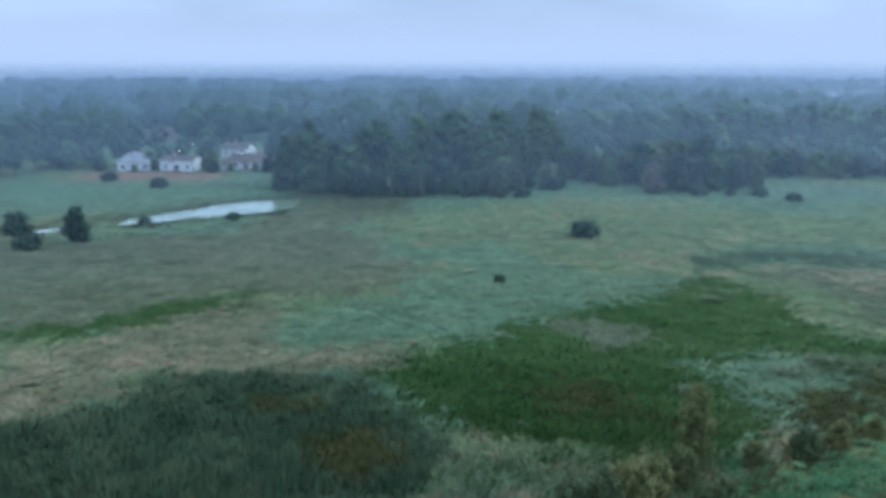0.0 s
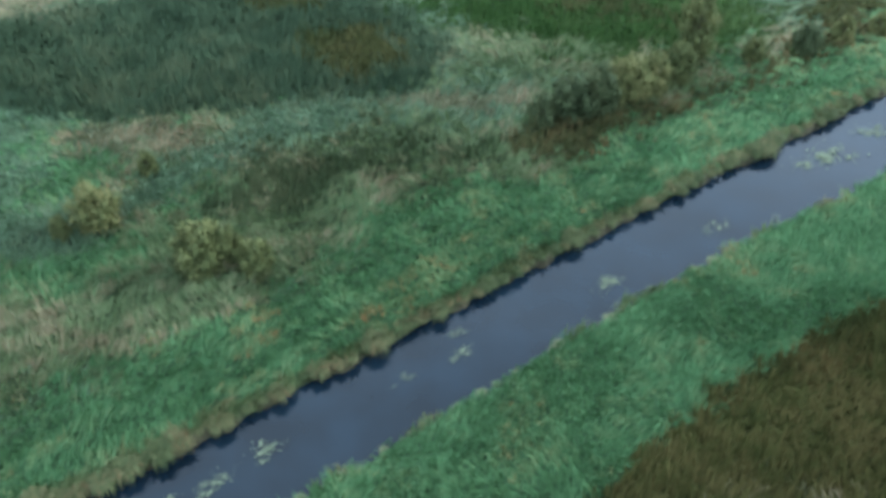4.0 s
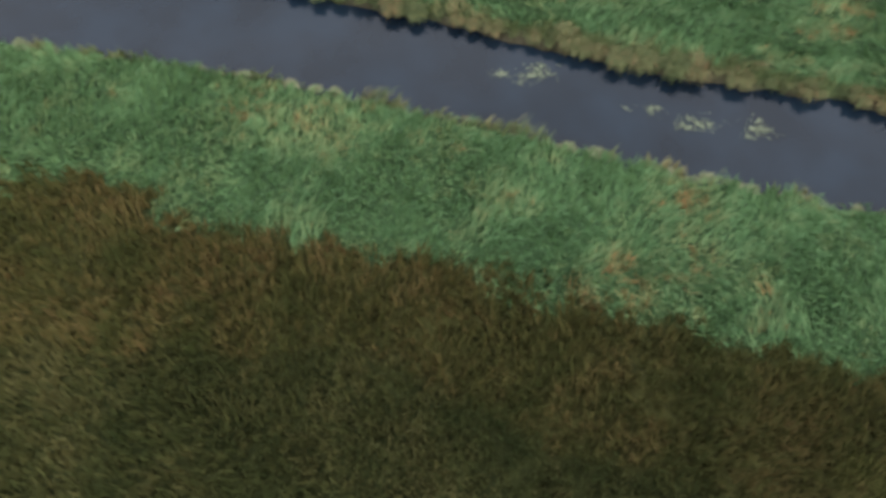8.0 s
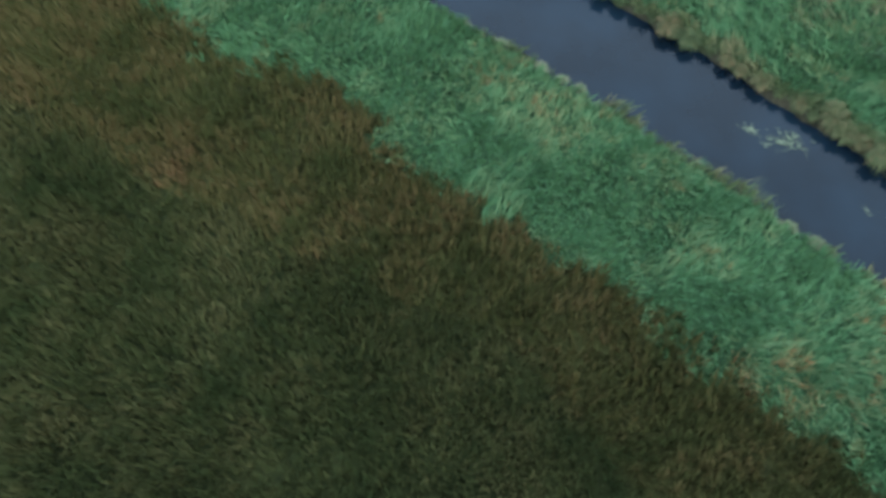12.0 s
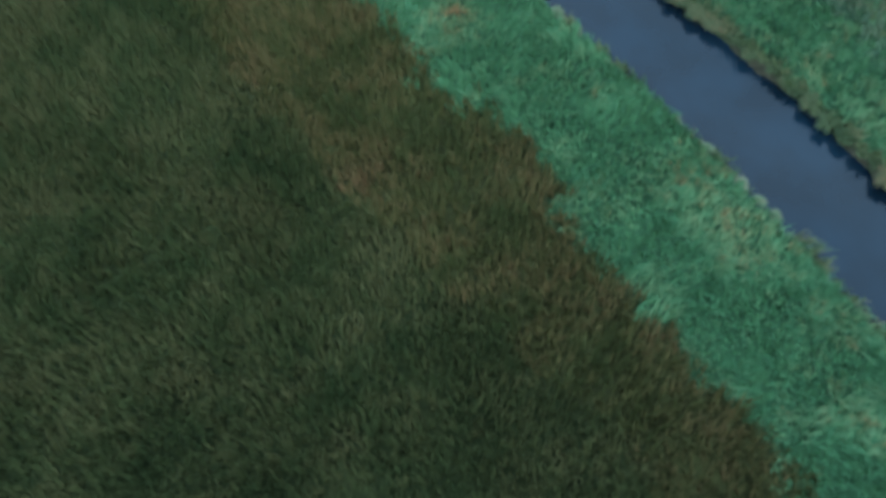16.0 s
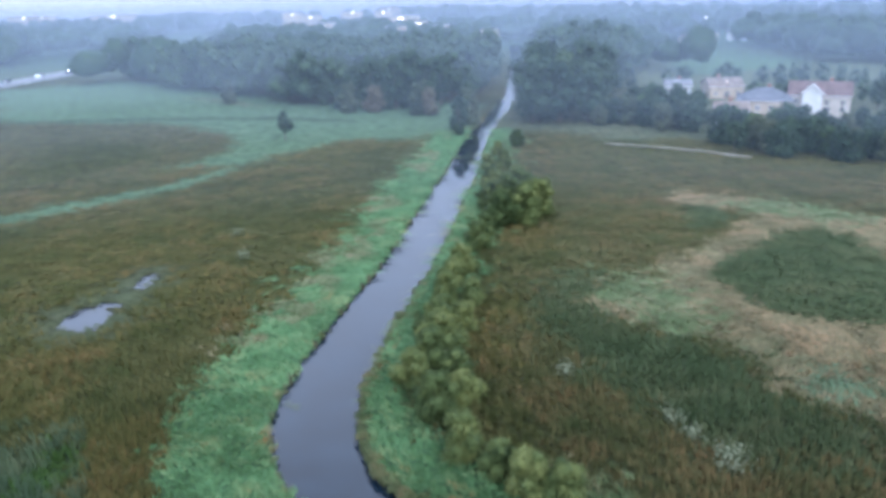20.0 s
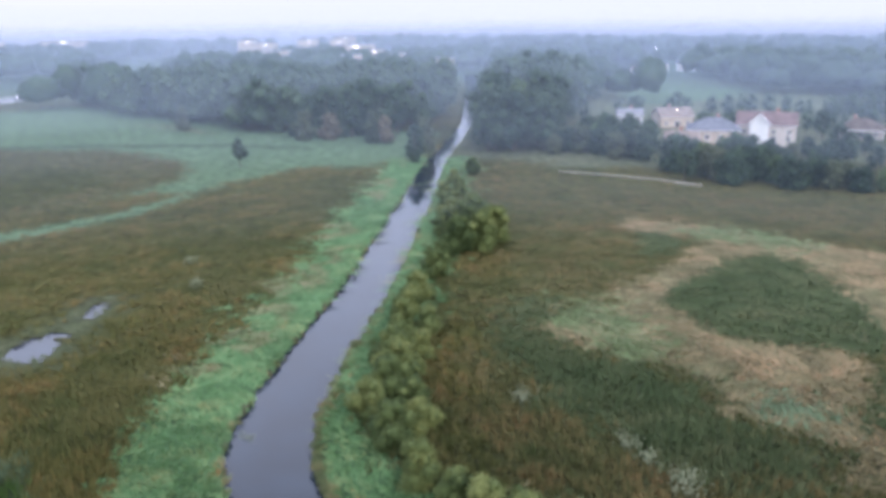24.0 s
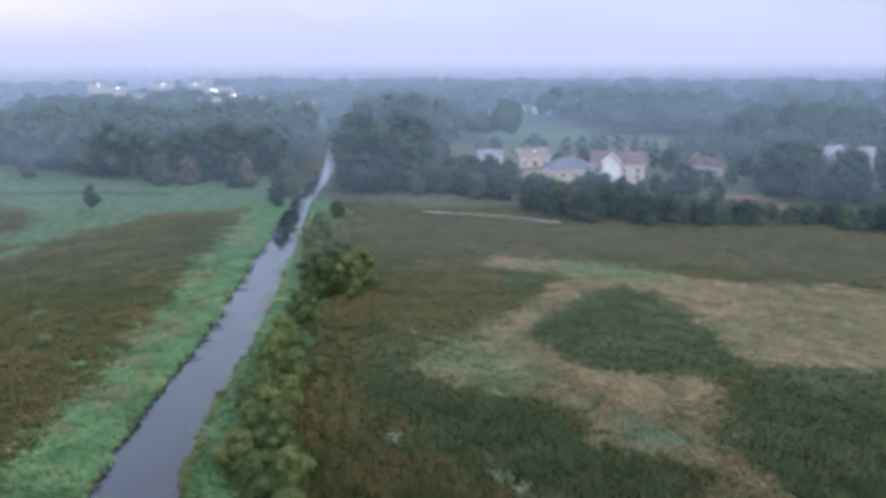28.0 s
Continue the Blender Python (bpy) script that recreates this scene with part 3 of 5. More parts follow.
# ---- ground sheet, out to the horizon ----
def axis(lo, hi, fine, reach, growth=1.13, cap=0.0):
    mid = list(np.arange(lo, hi + fine / 2, fine))
    for sign, end in ((1, mid[-1]), (-1, mid[0])):
        d, at = fine, end
        while abs(at) < reach:
            d = min(d * growth, 4.0) if at < 0 and abs(at) < cap else d * growth
            at += sign * d
            mid.append(at)
    return np.array(sorted(mid))


gx, gy = axis(-135, 66, 0.65, 4200, cap=640), axis(-36, 92, 0.6, 4200)
X, Y = [a.ravel() for a in np.meshgrid(gx, gy)]
cover_at, edge_at, shores_at = plan(X, Y)
Z = height(X, Y, edge_at)
# the blades' shade on one another is mixed into the soil colour
shaded_soils = np.array([np.array(COVER[k][1]) * 0.45 + np.array(COVER[k][0]) * 0.15 for k in KINDS])
tints = sum(shaded_soils[plan(X, Y, 2.6, shores_at, RNG)[0]] for _ in range(8)) / 8
# less of that shade far off, where the blades lie flatter
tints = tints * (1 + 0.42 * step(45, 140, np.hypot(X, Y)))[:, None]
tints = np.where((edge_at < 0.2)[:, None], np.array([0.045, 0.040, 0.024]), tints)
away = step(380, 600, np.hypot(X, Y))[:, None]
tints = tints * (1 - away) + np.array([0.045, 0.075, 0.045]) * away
for yx, yy, r in YARDS:
    bare = (1 - step(0.7, 1.0, np.hypot((X - yx) / r, (Y - yy) / (r * 0.45))))[:, None]
    tints = tints * (1 - bare) + np.array([0.15, 0.095, 0.065]) * bare
nx, ny = len(gx), len(gy)
q = (np.arange(ny - 1)[:, None] * nx + np.arange(nx - 1)).ravel()
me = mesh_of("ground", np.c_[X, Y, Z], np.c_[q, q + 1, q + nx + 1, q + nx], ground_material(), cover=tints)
me.polygons.foreach_set("use_smooth", np.ones(len(me.polygons), bool))
tagged(new("ground", me), "boggy marsh ground of dark soil and plant litter", "ground", kind="structure")


def ribbon(line, margin, z):
    ahead = np.gradient(line[:, :2], axis=0)
    ahead /= np.linalg.norm(ahead, axis=1)[:, None]
    out = np.c_[-ahead[:, 1], ahead[:, 0]] * (line[:, 2] / 2 + margin)[:, None]
    n = len(line)
    v = np.r_[np.c_[line[:, :2] + out, np.full(n, z)], np.c_[line[:, :2] - out, np.full(n, z)]]
    i = np.arange(n - 1)
    return v, np.c_[i, i + n, i + n + 1, i + 1]


for label, line, mat in (("slow dark creek water reflecting the overcast sky", LINES[0], WATER),
                         ("still marsh pond with a pale green film", LINES[1], POND), ("small open pool in the brown sedge", LINES[2], WATER)):
    v, f = ribbon(line, 1.2 if mat == WATER else 0.8, WATER_LEVEL if line is LINES[0] else -0.22)
    tagged(new("water", mesh_of("water", v, f, mat)), label, "water", kind="structure")


# ---- plant cover as real blades ----
def seen_sector(x, y):
    turn = np.degrees(np.arctan2(-x, y))
    return (turn > -40) & (turn < 134) | (np.hypot(x, y) < 48)


BANDS = [(0, 30, 0.42, 1.0), (30, 62, 0.42, 1.0), (62, 110, 0.64, 1.25), (110, 200, 1.0, 1.75), (200, 340, 1.9, 2.5)]
LABELS = {
    "bank_grass": "matted bright green bank grass with straw-coloured tufts", "sedge": "dense brown and olive sedge of early autumn",
    "olive_sedge": "dense dark olive-green sedge", "pale_sedge": "yellowish olive and brown sedge", "green_sedge": "dense dull green sedge", "brown_sedge": "rusty brown and olive sedge of early autumn", "tan_grass": "pale straw and green meadow grass laid over in drifts",
    "reed_grass": "dry tan reed grass in drifts", "cattail": "dark blue-green cattail stand", "rush": "deep green rush bed",
    "wet_meadow": "pale blue-green wet meadow grass", "dull_sedge": "dull olive and grey-brown sedge", "mixed_grass": "mixed green and straw meadow grass",
    "meadow": "smooth light green hay meadow", "pond_edge": "low dull sedge round open water", "bank_fringe": "tan overhanging grass tussocks along the water's edge"}


def grow_cover():
    xs, ys, sizes = [], [], []
    for r0, r1, gap, grow in BANDS:
        n = int(r1 / gap) + 1
        i = np.arange(-n, n + 1) * gap
        x, y = [a.ravel() for a in np.meshgrid(i, i)]
        x, y = x + RNG.uniform(-0.5, 0.5, len(x)) * gap, y + RNG.uniform(-0.5, 0.5, len(x)) * gap
        r = np.hypot(x, y)
        ok = (r >= r0) & (r < r1) & seen_sector(x, y)
        xs.append(x[ok]), ys.append(y[ok]), sizes.append(np.full(ok.sum(), grow))
    x, y, grow = np.concatenate(xs), np.concatenate(ys), np.concatenate(sizes)
    cover, edge, shores = plan(x, y, 1.7, None, RNG)
    z = height(x, y, edge)
    dry = edge > np.where(shores[1] > 0, 0.2, -0.55) + np.maximum(grow - 1, 0) * 0.35
    for yx, yy, r in YARDS:
        dry &= np.hypot((x - yx) / r, (y - yy) / (r * 0.45)) > RNG.uniform(0.75, 1.0, len(x))
    for k, kind in enumerate(KINDS):
        pick = np.flatnonzero((cover == k) & dry)
        if not len(pick):
            continue
        long, blades, lean = COVER[kind][3:]
        px, py, pz, pg = x[pick], y[pick], z[pick], grow[pick]
        n = len(pick)
        far = np.hypot(px, py)
        clump = 0.45 + 1.1 * fractal(px, py, 2.2, 81)
        mound = smooth_noise(px, py, 1.5, 83) ** 1.5 * (0.45 if kind in ("bank_grass", "mixed_grass", "wet_meadow", "tan_grass") else 0.2)
        # low ridges run along the creek's north bank
        ridge = 0.5 + 0.5 * np.sin(edge[pick] * 2.9 + fractal(px, py, 9, 85) * 9)
        mound = mound + np.where((shores[1][pick] > 0) & (edge[pick] < 17), ridge * 0.5, 0.0)
        pz = pz + mound * step(0.3, 1.5, edge[pick])
        swirl = 0.5 if "sedge" in kind or kind in ("cattail", "rush") else 1.4
        straw = step(0.57, 0.74, fractal(px, py, 4.2, 87)) * (0.42 if kind == "bank_grass" else 0.18)
        tone = np.clip(0.42 + straw + (fractal(px, py, 2.6, 91) - 0.5) * (0.9 if kind == "bank_grass" else 1.3) + (smooth_noise(px, py, 0.8, 93) - 0.5) * 0.55 * (far < 90) + (fractal(px, py, 22, 97) - 0.5) * (0.25 if kind == "bank_grass" else 0.25 + 0.9 * step(40, 80, far)) + RNG.normal(0, 0.06, n), 0, 1)
        tone = 0.45 + (tone - 0.45) * (1 - 0.4 * step(50, 110, far))
        # ridge relief is also put into the tone: lighter crests, darker furrows
        tone = np.clip(tone + np.where((shores[1][pick] > 0) & (edge[pick] < 17), (ridge - 0.5) * 0.3, 0.0), 0, 1)
        base = np.repeat(np.c_[px, py, pz - 0.05], blades, axis=0)
        g = np.repeat(pg, blades)
        base[:, :2] += RNG.normal(0, 0.16, (n * blades, 2)) * g[:, None]
        way = RNG.uniform(0, 2 * np.pi, n * blades)
        wind = np.repeat(fractal(px, py, 7, 101) * 11, blades)
        flat = np.repeat(step(55, 170, far), blades)
        slope = (RNG.uniform(0.1, 1.0, n * blades) + 0.5 * flat) * lean * (1 + 5.0 * flat)
        lay = np.c_[np.cos(way) + swirl * np.cos(wind), np.sin(way) + swirl * np.sin(wind)] * (slope / (1 + 0.5 * swirl))[:, None]
        size = long * np.repeat(clump, blades) * RNG.uniform(0.55, 1.15, n * blades) * np.sqrt(g) ** 0.6 * (1 - 0.45 * np.repeat(step(50, 170, np.hypot(px, py)), blades))
        tip = base + np.c_[lay * size[:, None], size / np.sqrt(1 + slope ** 2)]
        half = np.c_[-np.sin(way), np.cos(way), np.zeros(len(way))] * (RNG.uniform(0.03, 0.075, len(way)) * g)[:, None]
        v = np.stack([base - half, base + half, tip], axis=1).reshape(-1, 3)
        t = np.repeat(np.clip(np.repeat(tone, blades) + RNG.normal(0, 0.15 if "sedge" in kind else 0.09, len(way)), 0, 1), 3)
        ob = new(kind, mesh_of(kind, v, np.arange(len(v)).reshape(-1, 3), MATS[kind], tone=t))
        tagged(ob, LABELS[kind], "grass", kind="stuff")


grow_cover()


# ---- trees and shrubs ----
def leaves_on(lobes, count, leaf, rng, squash=1.0, loose=0.16):
    """Leaf sprays on the outside of overlapping lobes: each lobe is (x, y, z, r)."""
    lobes = np.array(lobes, float)
    pick = rng.choice(len(lobes), count, p=lobes[:, 3] ** 2 / (lobes[:, 3] ** 2).sum())
    d = rng.normal(size=(count, 3))
    d /= np.linalg.norm(d, axis=1)[:, None]
    r = lobes[pick, 3] * (1.0 + rng.normal(0, loose, count) - (rng.random(count) < 0.3) * rng.uniform(0, 0.35, count))
    c = lobes[pick, :3] + d * r[:, None] * [1, 1, squash]
    inside = np.zeros(count, bool)
    for i, (lx, ly, lz, lr) in enumerate(lobes):
        inside |= (np.linalg.norm((c - [lx, ly, lz]) / [1, 1, squash], axis=1) < lr * 0.72) & (pick != i)
    keep = ~inside & (c[:, 2] > 0.15)
    c, d, pick = c[keep], d[keep], pick[keep]
    n = len(c)
    nrm = d + rng.normal(0, 0.48, (n, 3))
    nrm /= np.linalg.norm(nrm, axis=1)[:, None]
    a = np.cross(nrm, rng.normal(size=(n, 3)))
    a /= np.linalg.norm(a, axis=1)[:, None]
    b = np.cross(nrm, a)
    s = (leaf * rng.uniform(0.6, 1.35, n))[:, None]
    v = np.stack([c - a * s, c - b * s * 0.55, c + a * s + nrm * s * 0.3, c + b * s * 0.55], axis=1).reshape(-1, 3)
    tone = np.clip(0.5 + 0.30 * (rng.random(len(lobes))[pick] - 0.5) * 2 + rng.normal(0, 0.10, n), 0, 1)
    return v, np.arange(len(v)).reshape(-1, 4), np.repeat(tone, 4)


def lumps(lobes, around, rows, rng, squash=1.0):
    """Uneven rounded masses of foliage, one for each lobe."""
    lobes = np.array(lobes, float)
    a = np.arange(around) * 2 * np.pi / around
    p = np.linspace(0.03, 0.97, rows) * np.pi
    unit = np.stack([np.sin(p)[:, None] * np.cos(a), np.sin(p)[:, None] * np.sin(a), np.repeat(np.cos(p)[:, None], around, 1)], -1).reshape(-1, 3)
    k = rng.uniform(0.62, 1.18, (len(lobes), len(unit), 1))
    v = lobes[:, None, :3] + unit * k * lobes[:, None, 3:] * [1, 1, squash]
    q = np.array([(m * around + n, m * around + (n + 1) % around, (m + 1) * around + (n + 1) % around, (m + 1) * around + n) for m in range(rows - 1) for n in range(around)])
    q = q[:, ::-1]
    f = (q[None] + (np.arange(len(lobes)) * len(unit))[:, None, None]).reshape(-1, 4)
    tone = np.clip(0.45 + rng.normal(0, 0.12, (len(lobes), 1)) + rng.normal(0, 0.1, (len(lobes), len(unit))), 0, 1)
    return v.reshape(-1, 3), f, tone.ravel()


def limb(bm, a, b, r0, r1, sides=6):
    a, b = Vector(a), Vector(b)
    turn = (b - a).to_track_quat("Z", "Y")
    rings = []
    for p, r in ((a, r0), (a.lerp(b, 0.5) + Vector((r0 * 0.4, -r0 * 0.3, 0)), (r0 + r1) / 2), (b, r1)):
        rings.append([bm.verts.new(p + turn @ Vector((math.cos(k * 2 * math.pi / sides) * r, math.sin(k * 2 * math.pi / sides) * r, 0))) for k in range(sides)])
    for lo, hi in zip(rings, rings[1:]):
        for k in range(sides):
            bm.faces.new((lo[k], lo[(k + 1) % sides], hi[(k + 1) % sides], hi[k]))
    bm.faces.new(rings[-1])


def tree(name, tall, wide, seed, leaf_mat, count, leaf, low=0.25, lobes_n=14, squash=0.85, label="", category="tree", column=0.0, inner=0.62, lobe=1.0, loose=0.16):
    """A tree or shrub at the origin: an empty with a trunk, limbs and a leafy crown."""
    rng = np.random.default_rng(seed)
    root = new(name)
    lobes = []
    for i in range(lobes_n):
        f = (i + 0.5) / lobes_n
        z = tall * (low + (0.93 - low) * f)
        spread = wide / 2 * (math.sin(math.pi * (0.18 + 0.74 * f)) ** 0.8) * (1 - column * f)
        a = i * 2.4 + rng.uniform(-0.5, 0.5)
        d = spread * rng.uniform(0.25, 0.72)
        r = max(wide * rng.uniform(0.15, 0.25), 0.3) * (1.05 - 0.35 * f) * lobe
        lobes.append((d * math.cos(a), d * math.sin(a), min(z, tall - r * 0.8), r))
    bm = bmesh.new()
    top = tall * 0.62
    limb(bm, (0, 0, -0.3), (rng.uniform(-0.03, 0.03) * tall, rng.uniform(-0.03, 0.03) * tall, top), tall * 0.022, tall * 0.009)
    part("trunk", bm, MATS["bark"], root)
    bm = bmesh.new()
    for lx, ly, lz, lr in lobes[::2]:
        limb(bm, (0, 0, max(tall * 0.1, lz * 0.5)), (lx * 0.65, ly * 0.65, lz * 0.9), tall * 0.009, tall * 0.003, 5)
    part("limbs", bm, MATS["bark"], root)
    v, f, tone = leaves_on(lobes, count, leaf, rng, squash, loose)
    crown = new("crown", mesh_of("crown", v, f, MATS[leaf_mat], tone=tone))
    crown.parent = root
    # inner foliage keeps the crown dense
    v, f, tone = lumps([(x, y, z, r * inner) for x, y, z, r in lobes], 7, 5, rng, squash)
    me = mesh_of("inner_foliage", v, f, MATS[leaf_mat], tone=tone)
    me.polygons.foreach_set("use_smooth", np.ones(len(me.polygons), bool))
    inner = new("inner_foliage", me)
    inner.parent = root
    v, f, tone = lumps([(x, y, z, r * 0.80) for x, y, z, r in lobes[::2]], 6, 5, rng, squash)
    w, g, extra = leaves_on(lobes, 520, leaf * 1.45, rng, squash)
    SIMPLE[root.name] = (np.r_[v, w], np.r_[f, g + len(v)], np.r_[tone, extra], leaf_mat)
    return tagged(root, label, category)


def stand(kinds, spots, group, seed, own=400):
    """Copies of the kinds at (x, y, height) spots; the nearest stand singly, those behind them are joined into one wood."""
    rng = random.Random(seed)
    used = set()
    spots = sorted(spots, key=lambda s: math.hypot(s[0], s[1]))
    zs = height(np.array([s[0] for s in spots]), np.array([s[1] for s in spots]), np.full(len(spots), 9.0))
    behind = {}
    for i, ((x, y, tall), z) in enumerate(zip(spots, zs)):
        root, own_height = kinds[rng.randrange(len(kinds))]
        k = tall / own_height
        m = pose(x, y, float(z), 0, 0, rng.uniform(0, 360))
        grow = Matrix.Diagonal((k * rng.uniform(0.9, 1.15), k * rng.uniform(0.9, 1.15), k, 1))
        if i >= own:
            behind.setdefault(root.name, []).append(np.array(m @ grow))
            continue
        ob = root if root.name not in used else copy_thing(root, m)
        used.add(root.name)
        ob.matrix_basis = m @ grow
        ob["group"] = group
    for leaf_mat in sorted({SIMPLE[name][3] for name in behind}):
        vs, fs, ts, count = [], [], [], 0
        for name, poses in behind.items():
            v, f, tone, mat = SIMPLE[name]
            if mat == leaf_mat:
                for m in poses:
                    vs.append(v @ m[:3, :3].T + m[:3, 3])
                    fs.append(f + count)
                    ts.append(np.clip(tone + rng.uniform(-0.35, 0.35), 0, 1))
                    count += len(v)
        me = mesh_of("woods", np.vstack(vs), np.vstack(fs), MATS[leaf_mat], tone=np.concatenate(ts))
        me.polygons.foreach_set("use_smooth", np.ones(len(me.polygons), bool))
        ob = new("woods", me)
        tagged(ob, "broadleaf trees standing close behind the wood edge", "woods", kind="stuff")


SIMPLE = {}


def along(points, gap, deep, rng):
    """Spots along a line of (x, y, height), spread to a depth behind it (away from the origin)."""
    out = []
    for (x0, y0, h0), (x1, y1, h1) in zip(points, points[1:]):
        n = max(1, int(math.hypot(x1 - x0, y1 - y0) / gap))
        for i in range(n):
            f = (i + rng.random()) / n
            x, y = x0 + (x1 - x0) * f, y0 + (y1 - y0) * f
            r = math.hypot(x, y)
            d = deep * rng.random() ** 1.3
            out.append((x + x / r * d, y + y / r * d, (h0 + (h1 - h0) * f) * rng.uniform(0.78, 1.08)))
    return out


def kinds_of(specs):
    return [(tree(*a, **k), a[1]) for a, k in specs]


rng = random.Random(5)
WOOD = dict(count=1900, leaf=0.46, lobes_n=13, lobe=1.25)
# houses: x, y, turn towards the marsh, width, depth, storeys, roof, wall, roof colour, label
HOUSES = [
    (-110, 307, 12, 11, 9, 1.2, "hip", "wall_white", "roof_grey", "white two-storey house with a grey gable roof behind the marsh"),
    (-93.3, 306, -8, 12, 8, 1.3, "low", "wall_white", "roof_brown", "white house with a shallow brown roof behind the marsh"),
    (-71, 312, 5, 18, 10, 0.7, "hip", "wall_white", "roof_brown", "long low white house with a brown hip roof"),
    (-150, 352, 30, 11, 8, 1, "gable", "wall_cream", "roof_grey", "small cream house half hidden by trees"),
    (-83, 350, -15, 11, 8, 1, "gable", "wall_white", "roof_brown", "white house with a lit porch among the trees"),
    (-257.5, 92, 72, 15, 11, 2, "hip", "wall_tan", "roof_slate", "large tan house with a blue-grey hip roof beside the marsh"),
    (-262, 110, 68, 17, 12, 2, "cross", "wall_cream", "roof_rose", "large pale house with a reddish roof and a white gable"),
    (-307, 94.5, 95, 12, 9, 1.4, "gable", "wall_tan", "roof_tan", "tan house with a lit garage lamp"),
    (-272.5, 145.7, 60, 13.5, 10, 1, "hip", "wall_cream", "roof_brown", "cream single-storey house with a brown hip roof"),
    (-263, 194, 52, 17, 10, 2, "cross", "wall_cream", "roof_grey", "pale house with a grey cross-gabled roof"),
    (-319, 82, 80, 9, 7, 1, "gable", "wall_white", "roof_grey", "small white house at the end of the tree line"),
    (-247, 79, 75, 9, 7, 1.5, "gable", "wall_white", "roof_tan", "pale gabled house with a tan roof beside the marsh"),
]
far = random.Random(3)
for i in range(17):
    a = radians(far.choice((far.uniform(-27, -18), far.uniform(-11, 27))))
    r = far.uniform(400, 640)
    HOUSES.append((math.sin(a) * r, math.cos(a) * r, far.uniform(-40, 40), far.uniform(11, 17), 9, far.choice((1, 1.6)), far.choice(("gable", "hip")), far.choice(("wall_white", "wall_cream", "wall_tan")),
                   far.choice(("roof_grey", "roof_brown", "roof_slate")), "distant suburban house among trees"))
for i in range(15):
    a = radians(far.uniform(58, 75))
    r = far.uniform(520, 680)
    HOUSES.append((-math.sin(a) * r, math.cos(a) * r, far.uniform(40, 100), far.uniform(11, 17), 9, far.choice((1, 1.6)), far.choice(("gable", "hip")), far.choice(("wall_white", "wall_cream", "wall_tan")),
                   far.choice(("roof_grey", "roof_brown", "roof_slate")), "distant suburban house among trees"))


# far shops: x, y, width, height, lit share of the front
SHOPS = [(-685, -40, 30, 16.5, 0.6), (-830, -64, 16, 17, 0.5), (-527, -5, 14, 16.5, 0.45), (-827, -148, 18, 17, 0.4), (-747, -119, 20, 17, 0.4), (-521, -33, 12, 16.5, 0.4),
         (-592, -22, 14, 16.5, 0.4), (-475, 20, 10, 16, 0.35), (-594, -86, 16, 16.5, 0.4), (-823, -92, 20, 17, 0.35), (-884, -337, 44, 17, 0.6), (-895, -433, 30, 17, 0.5),
         (-899, -415, 24, 17, 0.5), (-607, -93, 12, 16.5, 0.4), (-867, -60, 20, 19, 0.35)]


def creek_y(x):
    return float(np.interp(-x, [187, 233, 272, 338, 462, 600], [1, 6.2, 12.8, 22.8, 33.8, 42.5]))


def open_ground(x, y):
    """Whether a tree may stand here: off the houses, their yards towards the marsh, the creek, the road and the open fields."""
    r = math.hypot(x, y)
    for hx, hy, *_ in HOUSES:
        hr = math.hypot(hx, hy)
        across = abs(x * hy - y * hx) / hr
        if across < 8.5 and -11 < hr - (x * hx + y * hy) / hr < 26:
            return False
    if math.hypot((x + 469) / 100, (y - 140) / 48) < 1 or math.hypot((x + 99) / 34, (y - 289) / 14) < 1 or math.hypot((x + 217) / 16, (y - 131) / 9) < 1:
        return False
    if x < -230 and abs(y - creek_y(x)) < 11.0:
        return False
    return not (x < -200 and abs(y + 212 - (-x - 330) * 0.13) < 24)


def fill(n, inside, tall, gap, rng, lo, hi):
    """Up to n spots in a rectangle, where inside(x, y) holds, at least a gap apart."""
    out = []
    for _ in range(n * 6):
        x, y = rng.uniform(lo[0], hi[0]), rng.uniform(lo[1], hi[1])
        if inside(x, y) and open_ground(x, y) and all((x - a) ** 2 + (y - b) ** 2 > gap * gap for a, b, _ in out):
            out.append((x, y, tall * rng.uniform(0.72, 1.12)))
        if len(out) >= n:
            break
    return out


def clear_of(spots):
    return [s for s in spots if open_ground(s[0], s[1])]


north_wood = [((n, t, w, s, m), dict(label=lb, **WOOD)) for n, t, w, s, m, lb in (
    ("tree", 22, 15, 1, "leaf_maple", "tall dark green broadleaf tree in the wood edge"), ("tree", 20, 14, 2, "leaf_cottonwood", "tall green cottonwood tree in full leaf"),
    ("tree", 23, 13, 3, "leaf_maple", "tall dark green broadleaf tree in the wood edge"), ("tree", 18, 13, 4, "leaf_cottonwood", "tall green cottonwood tree in full leaf"),
    ("tree", 20, 15, 5, "leaf_maple", "tall dark green broadleaf tree in the wood edge"))]
spots = along([(-50, 264, 15), (-30, 252, 17), (-9, 249, 21), (14, 255, 22), (32, 268, 20)], 4.6, 26, rng)
spots += along([(-46, 290, 18), (0, 290, 21), (40, 300, 21)], 6, 40, rng)
spots += along([(48, 330, 19), (110, 332, 21), (190, 330, 21)], 5.5, 26, rng)
spots += along([(-215, 300, 15), (-150, 286, 14), (-128, 303, 12)], 5, 30, rng)
spots += fill(190, lambda x, y: abs(x) < y * 0.62 and y > 318, 14, 6.5, rng, (-230, 318), (230, 440))
stand(kinds_of(north_wood), clear_of(spots), "trees of the north wood", 11, own=90)

